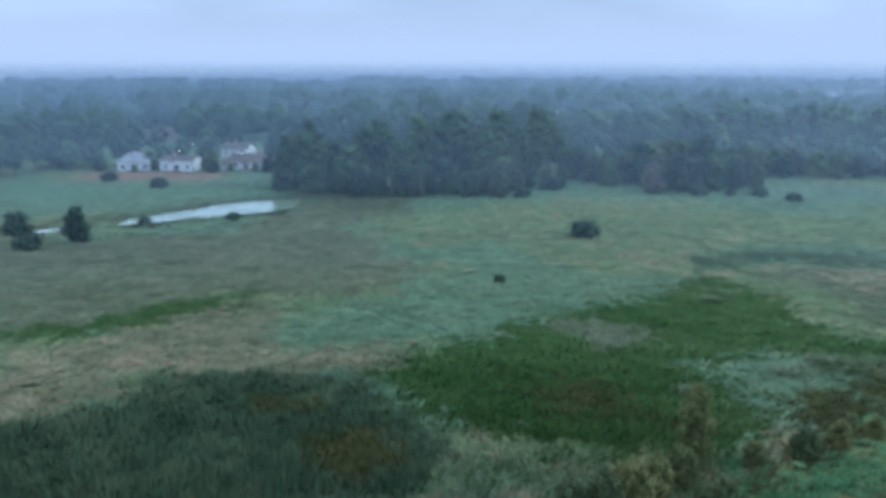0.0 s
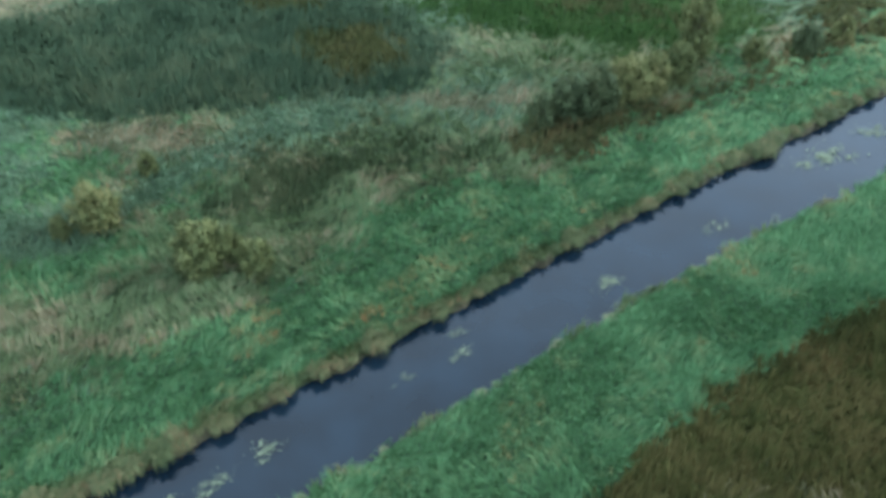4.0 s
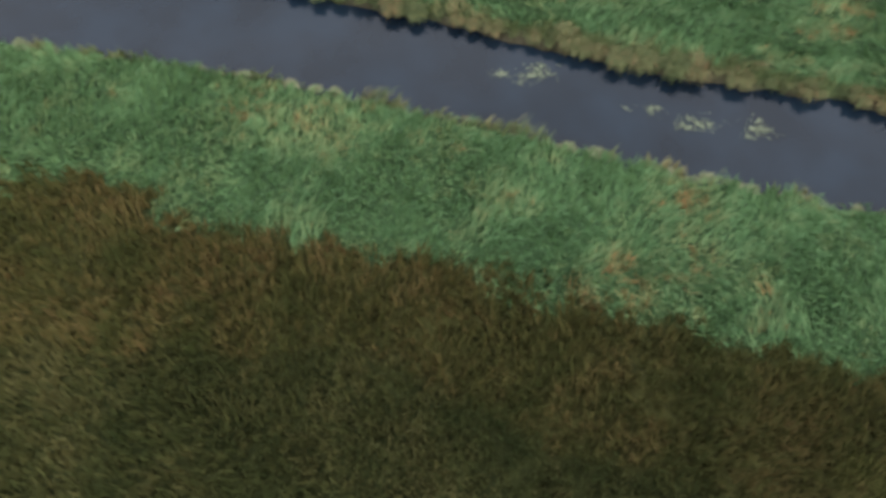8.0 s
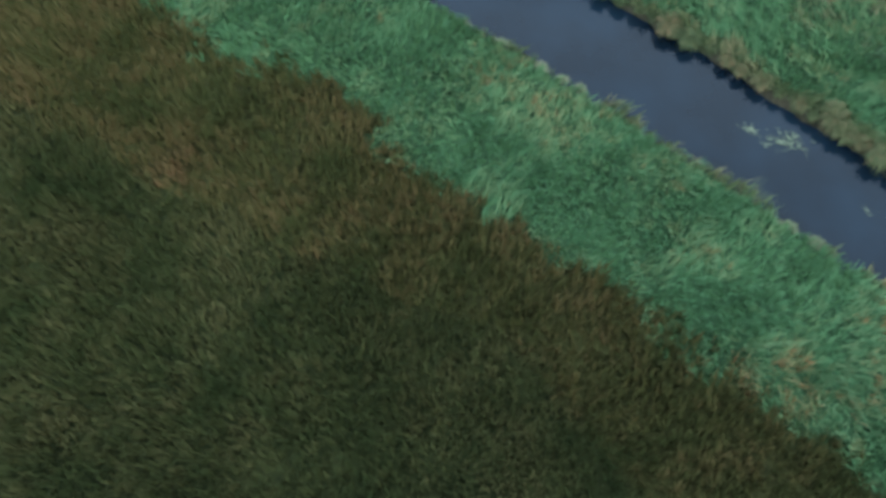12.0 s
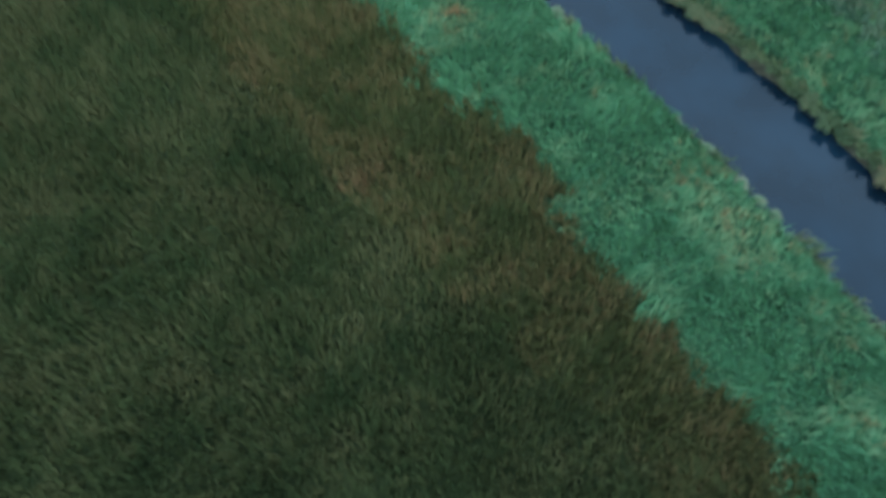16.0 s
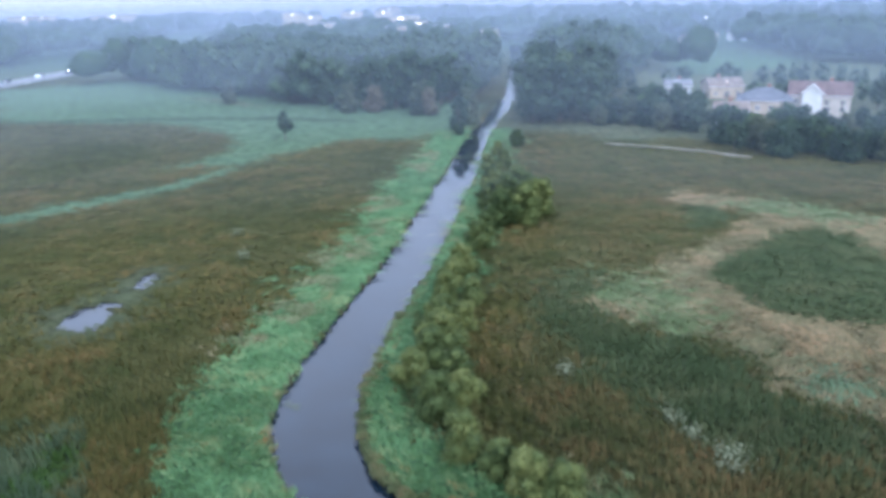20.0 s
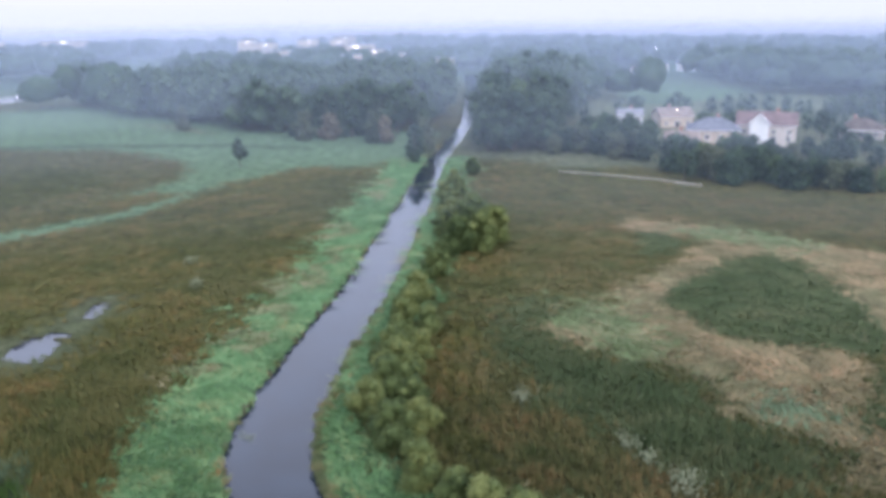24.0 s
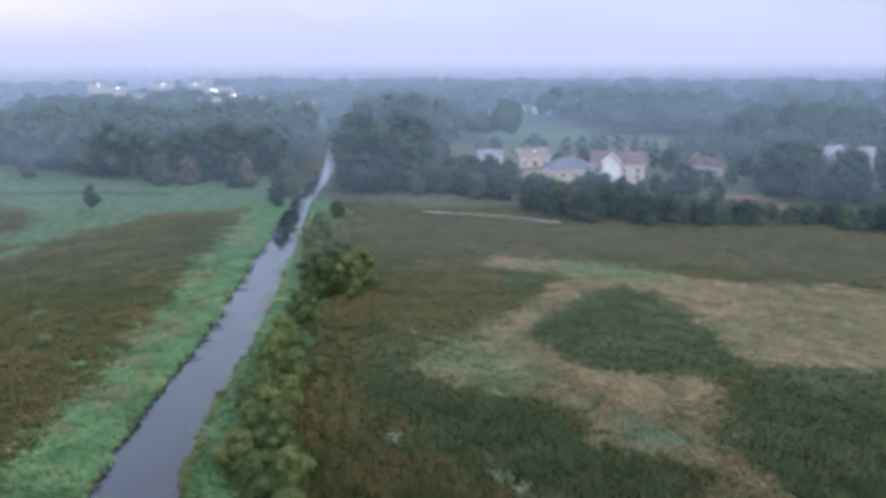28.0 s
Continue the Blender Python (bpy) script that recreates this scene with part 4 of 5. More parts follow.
edge_wood = [((n, t, w, s, m), dict(label=lb, low=0.06, **WOOD)) for n, t, w, s, m, lb in (
    ("tree", 12, 11, 21, "leaf_cottonwood", "low rounded broadleaf tree at the marsh edge"), ("tree", 11, 11, 22, "leaf_dull", "greyish willow tree at the marsh edge"),
    ("tree", 12, 10, 23, "leaf_maple", "low dark broadleaf tree at the marsh edge"), ("tree", 9, 10, 24, "leaf_maple", "low dark broadleaf tree at the marsh edge"))]
spots = along([(40, 284, 10), (60, 257, 10), (86, 258, 11), (101, 288, 10), (124, 284, 10), (150, 277, 10), (200, 285, 11)], 3.2, 18, rng)
spots += along([(60, 285, 12), (100, 300, 12), (200, 300, 12)], 5, 20, rng)
spots += along([(-50, 258, 8), (-20, 246, 8), (16, 249, 8), (33, 262, 7)], 4.5, 6, rng)
spots += along([(-245, 40, 7), (-243, 50, 8), (-232, 62, 9), (-200, 74, 9), (-192, 86, 8), (-188, 98, 7), (-184, 112, 6), (-186, 120, 4.2), (-178, 128, 5.5), (-168, 138, 8), (-150, 160, 10)], 2.8, 12, rng)
spots += along([(-262, 50, 10), (-240, 70, 10), (-212, 90, 8), (-207, 108, 7)], 5, 10, rng)
spots += along([(-300, -46, 8), (-291, -30, 7), (-292, -5, 7)], 6, 6, rng)
spots_yard = [(-104, 306, 7), (-101, 313, 9), (-82.5, 303, 7.5), (-80, 299, 4.5), (-121, 304, 6), (-127, 312, 10), (-61, 300, 5.5), (-85.5, 314, 11), (-57, 303, 8), (-108, 300, 3), (-75, 303, 3.2), (-66, 302, 3), (-140, 312, 11), (-118, 322, 11), (-238, 88, 4.5), (-236, 96, 4), (-236.5, 101, 5), (-235, 107, 4.4), (-237, 112, 5.5), (-235, 118, 5), (-237, 124, 7),
              (-226, 145, 13), (-222, 150, 13), (-213, 153, 11), (-233, 150, 15), (-208, 158, 10), (-246, 168, 13), (-238, 178, 12)]
stand(kinds_of(edge_wood), clear_of(spots) + spots_yard, "trees along the marsh edge", 12, own=130)

west_wood = [((n, t, w, s, m), dict(label=lb, **WOOD)) for n, t, w, s, m, lb in (
    ("tree", 20, 14, 31, "leaf_maple", "tall dark broadleaf tree of the creek wood"), ("tree", 21, 13, 32, "leaf_cottonwood", "tall green broadleaf tree of the creek wood"),
    ("tree", 19, 14, 33, "leaf_maple", "tall dark broadleaf tree of the creek wood"), ("tree", 18, 15, 34, "leaf_maple", "tall dark broadleaf tree of the creek wood"))]
spots = along([(-356, -122, 18), (-349, -91, 18), (-303, -50, 18), (-293, -35, 19), (-292, -19, 19), (-296, -2, 17)], 4.2, 22, rng)
spots += fill(230, lambda x, y: y < creek_y(x) - 9 and y > -0.95 * (-x - 300) - 50, 18, 6.5, rng, (-440, -160), (-305, 20))
spots += along([(-254, 21, 20), (-254, 34, 21)], 3.0, 8, rng)
spots += fill(60, lambda x, y: 9 < y - creek_y(x) < 34 + 0.1 * (-x - 250), 21, 5.5, rng, (-440, 20), (-254, 75))
spots += fill(80, lambda x, y: True, 8.5, 6.0, rng, (-345, 66), (-205, 190))
spots += fill(90, lambda x, y: y > 0.5 * -x, 12, 6.5, rng, (-330, 150), (-170, 290))
stand(kinds_of(west_wood), clear_of(spots), "trees of the creek wood", 13, own=80)

grey_tree = [((n, t, w, s, m), dict(label=lb, low=0.08, **WOOD)) for n, t, w, s, m, lb in (
    ("tree", 11, 9, 35, "leaf_dead", "thin grey-brown tree losing its leaves at the wood edge"), ("tree", 12, 8, 36, "leaf_dull", "greyish thin-leaved tree at the wood edge"))]
spots = [(-284, -34.5, 10), (-286.5, -26, 9), (-277, -11, 11), (-276, -8, 9), (-316, -82, 9), (-256, 4.5, 11), (-8, 248, 9), (16, 247, 10), (-18, 249, 8), (62, 254, 9), (74, 256, 10), (96, 262, 9)]
stand(kinds_of(grey_tree), spots, "grey trees at the wood edge", 17)

# the shrubs on the creek's north bank
bank_shrub = [((n, t, w, s, m), dict(label=lb, low=0.1, count=7500, leaf=0.125, lobes_n=15, inner=0.74, lobe=1.1, loose=0.12)) for n, t, w, s, m, lb in (
    ("shrub", 5.4, 5.6, 41, "leaf_willow", "rounded yellow-green willow shrub on the creek bank"), ("shrub", 5.6, 5.2, 42, "leaf_willow", "rounded yellow-green willow shrub on the creek bank"),
    ("shrub", 4.8, 5.0, 43, "leaf_willow", "rounded yellow-green willow shrub on the creek bank"))]
spots = [(-66.5, 0.2, 4.9), (-63.6, 3.4, 3.8), (-60.6, 5.6, 4.6), (-59.8, 8.2, 4.0), (-74, -2.2, 5.2), (-76.5, 0.4, 4.2), (-80, -4.6, 4.8), (-81.5, -0.2, 4.2), (-84.5, -2.8, 5.2), (-90, -2, 5.2), (-95, -2.4, 5), (-96, 0.6, 4),
         (-100, -1.6, 3.6), (-104, 2, 4), (-105.5, -1.4, 4.6), (-111, -0.8, 4.2), (-116.5, 0.6, 4.8), (-121, 1, 3.6), (-128.5, 3.6, 5), (-136, 4.6, 4.6)]
spots += [(-142.5, 8, 7), (-143.5, 11.8, 7.4), (-149, 15, 7), (-152, 9.5, 7.6), (-155, 6.6, 5.4), (-160, 12, 7), (-167, 8, 5), (-176, 7.5, 4.2), (-187, 7.6, 4.2), (-190, 11, 4.6), (-206, 10.5, 3.6), (-218, 16, 4.4)]
stand(kinds_of(bank_shrub), spots, "shrubs along the creek bank", 14)

marsh_shrub = [((n, t, w, s, m), dict(label=lb, low=0.04, count=6500, leaf=0.13, lobes_n=44, inner=0.5, squash=1.35, lobe=0.58)) for n, t, w, s, m, lb in (
    ("shrub", 4.4, 5.2, 51, "leaf_straw", "straggly yellowish willow shrub standing in the marsh grass"), ("shrub", 4.2, 5.8, 52, "leaf_olive", "straggly olive-green willow shrub standing in the marsh grass"),
    ("shrub", 4.8, 4.4, 53, "leaf_straw", "straggly yellowish willow shrub standing in the marsh grass"))]
spots = [(-17.2, 46.6, 4.4), (-15.4, 47.6, 3.4), (-13.4, 46.4, 3.2), (-26.2, 51.8, 4.0), (-24.2, 59, 2.4), (8.8, 67.2, 3.0), (11.4, 68.2, 4.0), (14, 69.2, 4.4), (16.8, 70.6, 4.6), (19.6, 72.4, 4.4), (22.2, 74.4, 4.2), (36.8, 80.8, 3.2), (41, 82.4, 3.4),
         (45.6, 84.4, 3.0), (-28.4, 50.4, 2.2), (31, 79, 2.6)]
stand(kinds_of(marsh_shrub), spots, "shrubs in the marsh", 15)
tall_shrub = tree("shrub", 9.0, 5.6, 74, "leaf_straw", 7000, 0.12, low=0.1, lobes_n=44, inner=0.42, squash=1.4, column=0.3, lobe=0.6, label="tall sparse yellowish willow in the marsh grass")
tall_shrub.matrix_basis = pose(25, 79.1, 0, 0, 0, 20)
tall_shrub["group"] = "shrubs in the marsh"

dark_bush = [((n, t, w, s, m), dict(label=lb, low=0.05, count=1500, leaf=0.22, lobes_n=12)) for n, t, w, s, m, lb in (
    ("bush", 3.4, 8, 61, "leaf_maple", "low dark green bush in the meadow"), ("bush", 3.2, 7, 62, "leaf_maple", "low dark green bush in the meadow"))]
spots = [(32, 190, 3.5), (10.3, 150.5, 1.4), (-109, 279, 2.8), (-88, 265, 3), (33.8, 261, 4), (23, 245, 2.6), (98, 238, 2.6), (92, 248, 2.4), (84, 249, 2), (-96, 190, 3.6), (-88, 178, 3.4),
         (-52, 209, 2.2), (-72, 204.5, 1.8), (-103, 205, 3), (75, 249, 3)]
stand(kinds_of(dark_bush), spots, "bushes in the meadow", 16)

lone = tree("tree", 8.3, 7.0, 71, "leaf_maple", 2200, 0.3, low=0.05, label="lone dark green tree beside the pond", column=0.4)
lone.matrix_basis = pose(-80, 184.5, 0, 0, 0, 40)
lone = tree("tree", 8.2, 5.4, 72, "leaf_maple", 2600, 0.2, low=0.34, label="lone slender dark tree in the light meadow")
lone.matrix_basis = pose(-234.3, -46.3, 0, 0, 0, 10)
lone = tree("tree", 11, 7.5, 73, "leaf_maple", 2600, 0.26, low=0.06, label="dark tree leaning over the creek")
lone.matrix_basis = pose(-238.5, 1.4, 0, 0, 0, 10)


# ---- far woods ----
def far_woods(name, label, r0, r1, count, around, rows, sprays, seed):
    """Crowns seen from afar: lumpy rounded domes, the nearer ones with loose sprays of leaves on them."""
    g = np.random.default_rng(seed)
    r = np.sqrt(g.uniform(r0 ** 2, r1 ** 2, count * 3))
    turn = np.radians(g.uniform(-45, 140, count * 3))
    x, y = -np.sin(turn) * r, np.cos(turn) * r
    ok = (fractal(x, y, 170, 7) > 0.33) & (np.hypot((x + 490) / 118, (y - 138) / 44) > 1) & (shore(x, y, LINES[0])[0] > 13)
    ok &= ~((np.abs(y + 212 - (-x - 330) * 0.13) < 22) & (x < -200))
    ok &= ~((y < 0.42 * x) & (r[:len(x)] < 560))
    for hx, hy, *_ in HOUSES + SHOPS:
        hr = math.hypot(hx, hy)
        ahead = hr - (x * hx + y * hy) / hr
        ok &= ~((np.abs(x * hy - y * hx) / hr < 9) & (ahead > -12) & (ahead < 40))
    x, y = x[ok][:count], y[ok][:count]
    n = len(x)
    tall = (g.uniform(9, 17, n) if r1 < 700 else g.uniform(11, 14.5, n)) + 5 * fractal(x, y, 90, 5)
    wide = g.uniform(5.5, 10.5, n)
    a = np.arange(around) * 2 * np.pi / around
    p = np.linspace(0.0, 0.78, rows) * np.pi
    unit = np.stack([np.sin(p)[:, None] * np.cos(a), np.sin(p)[:, None] * np.sin(a), np.repeat(np.cos(p)[:, None], around, 1)], -1).reshape(-1, 3)
    lump = g.uniform(0.70, 1.18, (n, len(unit), 1))
    v = np.stack([x, y, tall * 0.58], -1)[:, None] + unit * np.stack([wide, wide, tall * 0.42], -1)[:, None] * lump
    q = np.array([(k * around + m, k * around + (m + 1) % around, (k + 1) * around + (m + 1) % around, (k + 1) * around + m) for k in range(rows - 1) for m in range(around)])
    f = (q[None] + (np.arange(n) * len(unit))[:, None, None]).reshape(-1, 4)
    # domes take a darker tone for the self-shade their smooth shapes lack
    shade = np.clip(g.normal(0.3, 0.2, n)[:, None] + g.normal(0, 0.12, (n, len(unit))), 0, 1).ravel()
    verts, faces, tones = [v.reshape(-1, 3)], [f], [shade]
    if sprays:
        d = g.normal(size=(n, sprays, 3))
        d[..., 2] = np.abs(d[..., 2]) - 0.3
        d /= np.linalg.norm(d, axis=2)[..., None]
        c = np.stack([x, y, tall * 0.58], -1)[:, None] + d * np.stack([wide, wide, tall * 0.42], -1)[:, None] * g.uniform(0.95, 1.15, (n, sprays, 1))
        e = np.cross(d, g.normal(size=d.shape))
        e /= np.linalg.norm(e, axis=2)[..., None]
        h = np.cross(d, e)
        s = g.uniform(0.4, 0.9, (n, sprays, 1))
        w = np.stack([c - e * s, c - h * s * 0.7, c + e * s, c + h * s * 0.7], axis=2).reshape(-1, 3)
        faces.append(np.arange(len(w)).reshape(-1, 4) + n * len(unit))
        verts.append(w)
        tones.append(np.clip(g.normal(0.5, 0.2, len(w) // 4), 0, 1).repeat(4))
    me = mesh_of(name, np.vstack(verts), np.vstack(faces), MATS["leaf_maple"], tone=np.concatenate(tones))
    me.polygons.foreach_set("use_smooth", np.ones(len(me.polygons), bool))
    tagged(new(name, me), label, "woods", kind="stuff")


far_woods("woods", "dark broadleaf woods between distant houses", 410, 640, 1500, 10, 7, 80, 1)
far_woods("woods", "hazy blue-green woods towards the horizon", 640, 1040, 2400, 8, 6, 0, 2)


# ---- haze over the distance, painted on rings ----
def mist(radius, top, share, tint, cx=0.0, cy=0.0, make=haze_veil_material):
    n = 96
    a = np.arange(n) * 2 * np.pi / n
    v = np.r_[np.c_[cx + np.cos(a) * radius, cy + np.sin(a) * radius, np.full(n, -2.0)], np.c_[cx + np.cos(a) * radius, cy + np.sin(a) * radius, np.full(n, top)]]
    i = np.arange(n)
    j = (i + 1) % n
    ob = new("backdrop", mesh_of("backdrop", v, np.c_[i, j, j + n, i + n], make("mist", share, top, tint)))
    tagged(ob, "thin ring of painted evening haze over the distant land", "mist", kind="structure")


BLUE_HAZE, PALE_HAZE = (0.47, 0.57, 0.72), (0.345, 0.36, 0.465)
GREY_HAZE = (0.34, 0.40, 0.51)
# sheer rings whose blue-grey tint stands in for haze
for radius, top, share, tint in ((150, 44, 0.05, BLUE_HAZE), (225, 44, 0.09, BLUE_HAZE), (315, 44, 0.14, BLUE_HAZE), (440, 43, 0.17, (0.42, 0.51, 0.65)), (580, 40, 0.20, (0.39, 0.47, 0.60)),
                                 (720, 38, 0.28, GREY_HAZE), (860, 36, 0.36, GREY_HAZE), (1050, 32, 0.45, GREY_HAZE)):
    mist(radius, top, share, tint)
# the land's far edge fades in painted glowing haze, nearer west than north
mist(1300, 13, 0.85, (0.215, 0.245, 0.335), 165, 150, glowing_haze_material)
mist(1500, 140, 1.0, PALE_HAZE, 165, 150, glowing_haze_material)


# ---- houses ----
for name, stops in (("wall_white", ((0.42, 0.43, 0.43), (0.54, 0.55, 0.55), (0.64, 0.64, 0.63))), ("wall_cream", ((0.31, 0.28, 0.25), (0.39, 0.355, 0.315), (0.46, 0.42, 0.38))),
                    ("wall_tan", ((0.30, 0.25, 0.20), (0.38, 0.32, 0.26), (0.44, 0.38, 0.32))), ("roof_grey", ((0.13, 0.13, 0.14), (0.19, 0.19, 0.20), (0.26, 0.26, 0.27))),
                    ("roof_brown", ((0.06, 0.05, 0.045), (0.09, 0.075, 0.065), (0.13, 0.105, 0.09))), ("roof_slate", ((0.085, 0.09, 0.105), (0.12, 0.125, 0.145), (0.155, 0.16, 0.18))),
                    ("roof_rose", ((0.095, 0.066, 0.063), (0.13, 0.094, 0.09), (0.17, 0.125, 0.12))), ("roof_tan", ((0.13, 0.105, 0.09), (0.18, 0.145, 0.125), (0.23, 0.19, 0.165)))):
    material(name, ramp3(*stops), scale=0.5, bump=0.3, rough=0.95, spec=0.06)
material("trim_white", ramp3((0.62, 0.62, 0.62), (0.72, 0.72, 0.72), (0.80, 0.80, 0.80)), scale=2)
material("window_glass", ramp3((0.02, 0.025, 0.03), (0.03, 0.035, 0.045), (0.05, 0.055, 0.06)), scale=0.6, rough=0.08, spec=0.6)
material("door_paint", ramp3((0.10, 0.05, 0.04), (0.14, 0.07, 0.05), (0.18, 0.10, 0.07)), scale=2, rough=0.5)
material("brick_red", ramp3((0.18, 0.09, 0.07), (0.25, 0.13, 0.10), (0.32, 0.18, 0.14)), scale=3, bump=0.4)
material("deck_wood", ramp3((0.16, 0.12, 0.09), (0.22, 0.17, 0.13), (0.3, 0.25, 0.2)), scale=2, bump=0.3)
material("metal_dull", ramp3((0.16, 0.16, 0.17), (0.22, 0.22, 0.23), (0.3, 0.3, 0.31)), scale=2, rough=0.45, metal=0.7)
material("asphalt_old", ramp3((0.09, 0.09, 0.094), (0.125, 0.125, 0.13), (0.16, 0.16, 0.165)), scale=0.3, bump=0.2)
material("sand_path", ramp3((0.40, 0.36, 0.29), (0.52, 0.47, 0.39), (0.62, 0.58, 0.50)), scale=0.7, bump=0.3)
material("road_paint", ramp3((0.6, 0.6, 0.58), (0.7, 0.7, 0.68), (0.78, 0.78, 0.76)), scale=1)
WARM = glow_material("lamp_warm", (1.0, 0.66, 0.42), 14)
WHITE_LAMP = glow_material("lamp_white", (1.0, 0.93, 0.92), 7)


def gable(bm, w, d, z, rise, over, thick, along_x=True):
    """Two roof slabs with thickness over a rectangle w by d, ridge along x or y."""
    a, c = (w / 2 + over, d / 2 + over) if along_x else (d / 2 + over, w / 2 + over)
    drop = rise * over / (c - over)
    for s in (1, -1):
        ring = []
        for px in (-a, a):
            ring.append([(px, 0, z + rise), (px, s * c, z - drop), (px, s * c, z - drop + thick), (px, 0, z + rise + thick)])
        vs = [[bm.verts.new(p if along_x else (p[1], p[0], p[2])) for p in r] for r in ring]
        for k in range(4):
            bm.faces.new((vs[0][k], vs[0][(k + 1) % 4], vs[1][(k + 1) % 4], vs[1][k]))
        bm.faces.new(vs[0][::-1])
        bm.faces.new(vs[1])
    bmesh.ops.recalc_face_normals(bm, faces=bm.faces)
    return bm


def hip(bm, w, d, z, rise, over, thick):
    a, c = w / 2 + over, d / 2 + over
    r = max(a - c, 0.4)
    drop = rise * over / d * 2
    for zz in (0, thick):
        lo = [bm.verts.new(p) for p in ((-a, -c, z - drop + zz), (a, -c, z - drop + zz), (a, c, z - drop + zz), (-a, c, z - drop + zz))]
        hi = [bm.verts.new(p) for p in ((-r, 0, z + rise + zz), (r, 0, z + rise + zz))]
        for f in ((lo[0], lo[1], hi[1], hi[0]), (lo[2], lo[3], hi[0], hi[1]), (lo[1], lo[2], hi[1]), (lo[3], lo[0], hi[0])):
            bm.faces.new(f)
        if zz == 0:
            first = lo
    for k in range(4):
        bm.faces.new((first[k], first[(k + 1) % 4], lo[(k + 1) % 4], lo[k]))
    bmesh.ops.recalc_face_normals(bm, faces=bm.faces)
    return bm


def shell(bm, w, d, z, rise, along_x):
    """Outer and inner wall faces of a house, with gable ends when rise is given."""
    for t in (0, 0.2):
        x, y = w / 2 - t, d / 2 - t
        lo = [bm.verts.new(p) for p in ((-x, -y, -2.4), (x, -y, -2.4), (x, y, -2.4), (-x, y, -2.4))]
        hi = [bm.verts.new(p) for p in ((-x, -y, z), (x, -y, z), (x, y, z), (-x, y, z))]
        for k in range(4):
            bm.faces.new((lo[k], lo[(k + 1) % 4], hi[(k + 1) % 4], hi[k]))
        if rise:
            if along_x:
                for s, pair in ((1, (hi[1], hi[2])), (-1, (hi[3], hi[0]))):
                    bm.faces.new((*pair, bm.verts.new((s * x, 0, z + rise - t))))
            else:
                for s, pair in ((-1, (hi[0], hi[1])), (1, (hi[2], hi[3]))):
                    bm.faces.new((*pair, bm.verts.new((0, s * y, z + rise - t))))
    return bm


def opening(parent, name, x, y, z, w, h, face, lamp=False, bars=True):
    """A window or glazed door on the wall: a frame of four bars, a mullion and a pane. face: 0 front (-y), 1 right, 2 back, 3 left."""
    turn = pose(x, y, z, 0, 0, 90 * face)
    bm = bmesh.new()
    t = 0.1
    for b in ((-w / 2 - t, w / 2 + t, h, h + t), (-w / 2 - t, w / 2 + t, -t, 0), (-w / 2 - t, -w / 2, 0, h), (w / 2, w / 2 + t, 0, h)):
        box(bm, b[0], b[1], -0.06, 0.02, b[2], b[3])
    if bars:
        box(bm, -0.03, 0.03, -0.05, 0.02, 0, h)
        box(bm, -w / 2, w / 2, -0.05, 0.02, h / 2 - 0.03, h / 2 + 0.03)
    fr = part(name, bm, MATS["trim_white"], parent)
    fr.matrix_basis = turn
    bm = bmesh.new()
    box(bm, -w / 2, w / 2, -0.012, 0.01, 0, h)
    part("pane", bm, WARM_ROOM if lamp else MATS["window_glass"], fr)


WARM_ROOM = glow_material("lit_room_window", (1.0, 0.75, 0.45), 1.2)


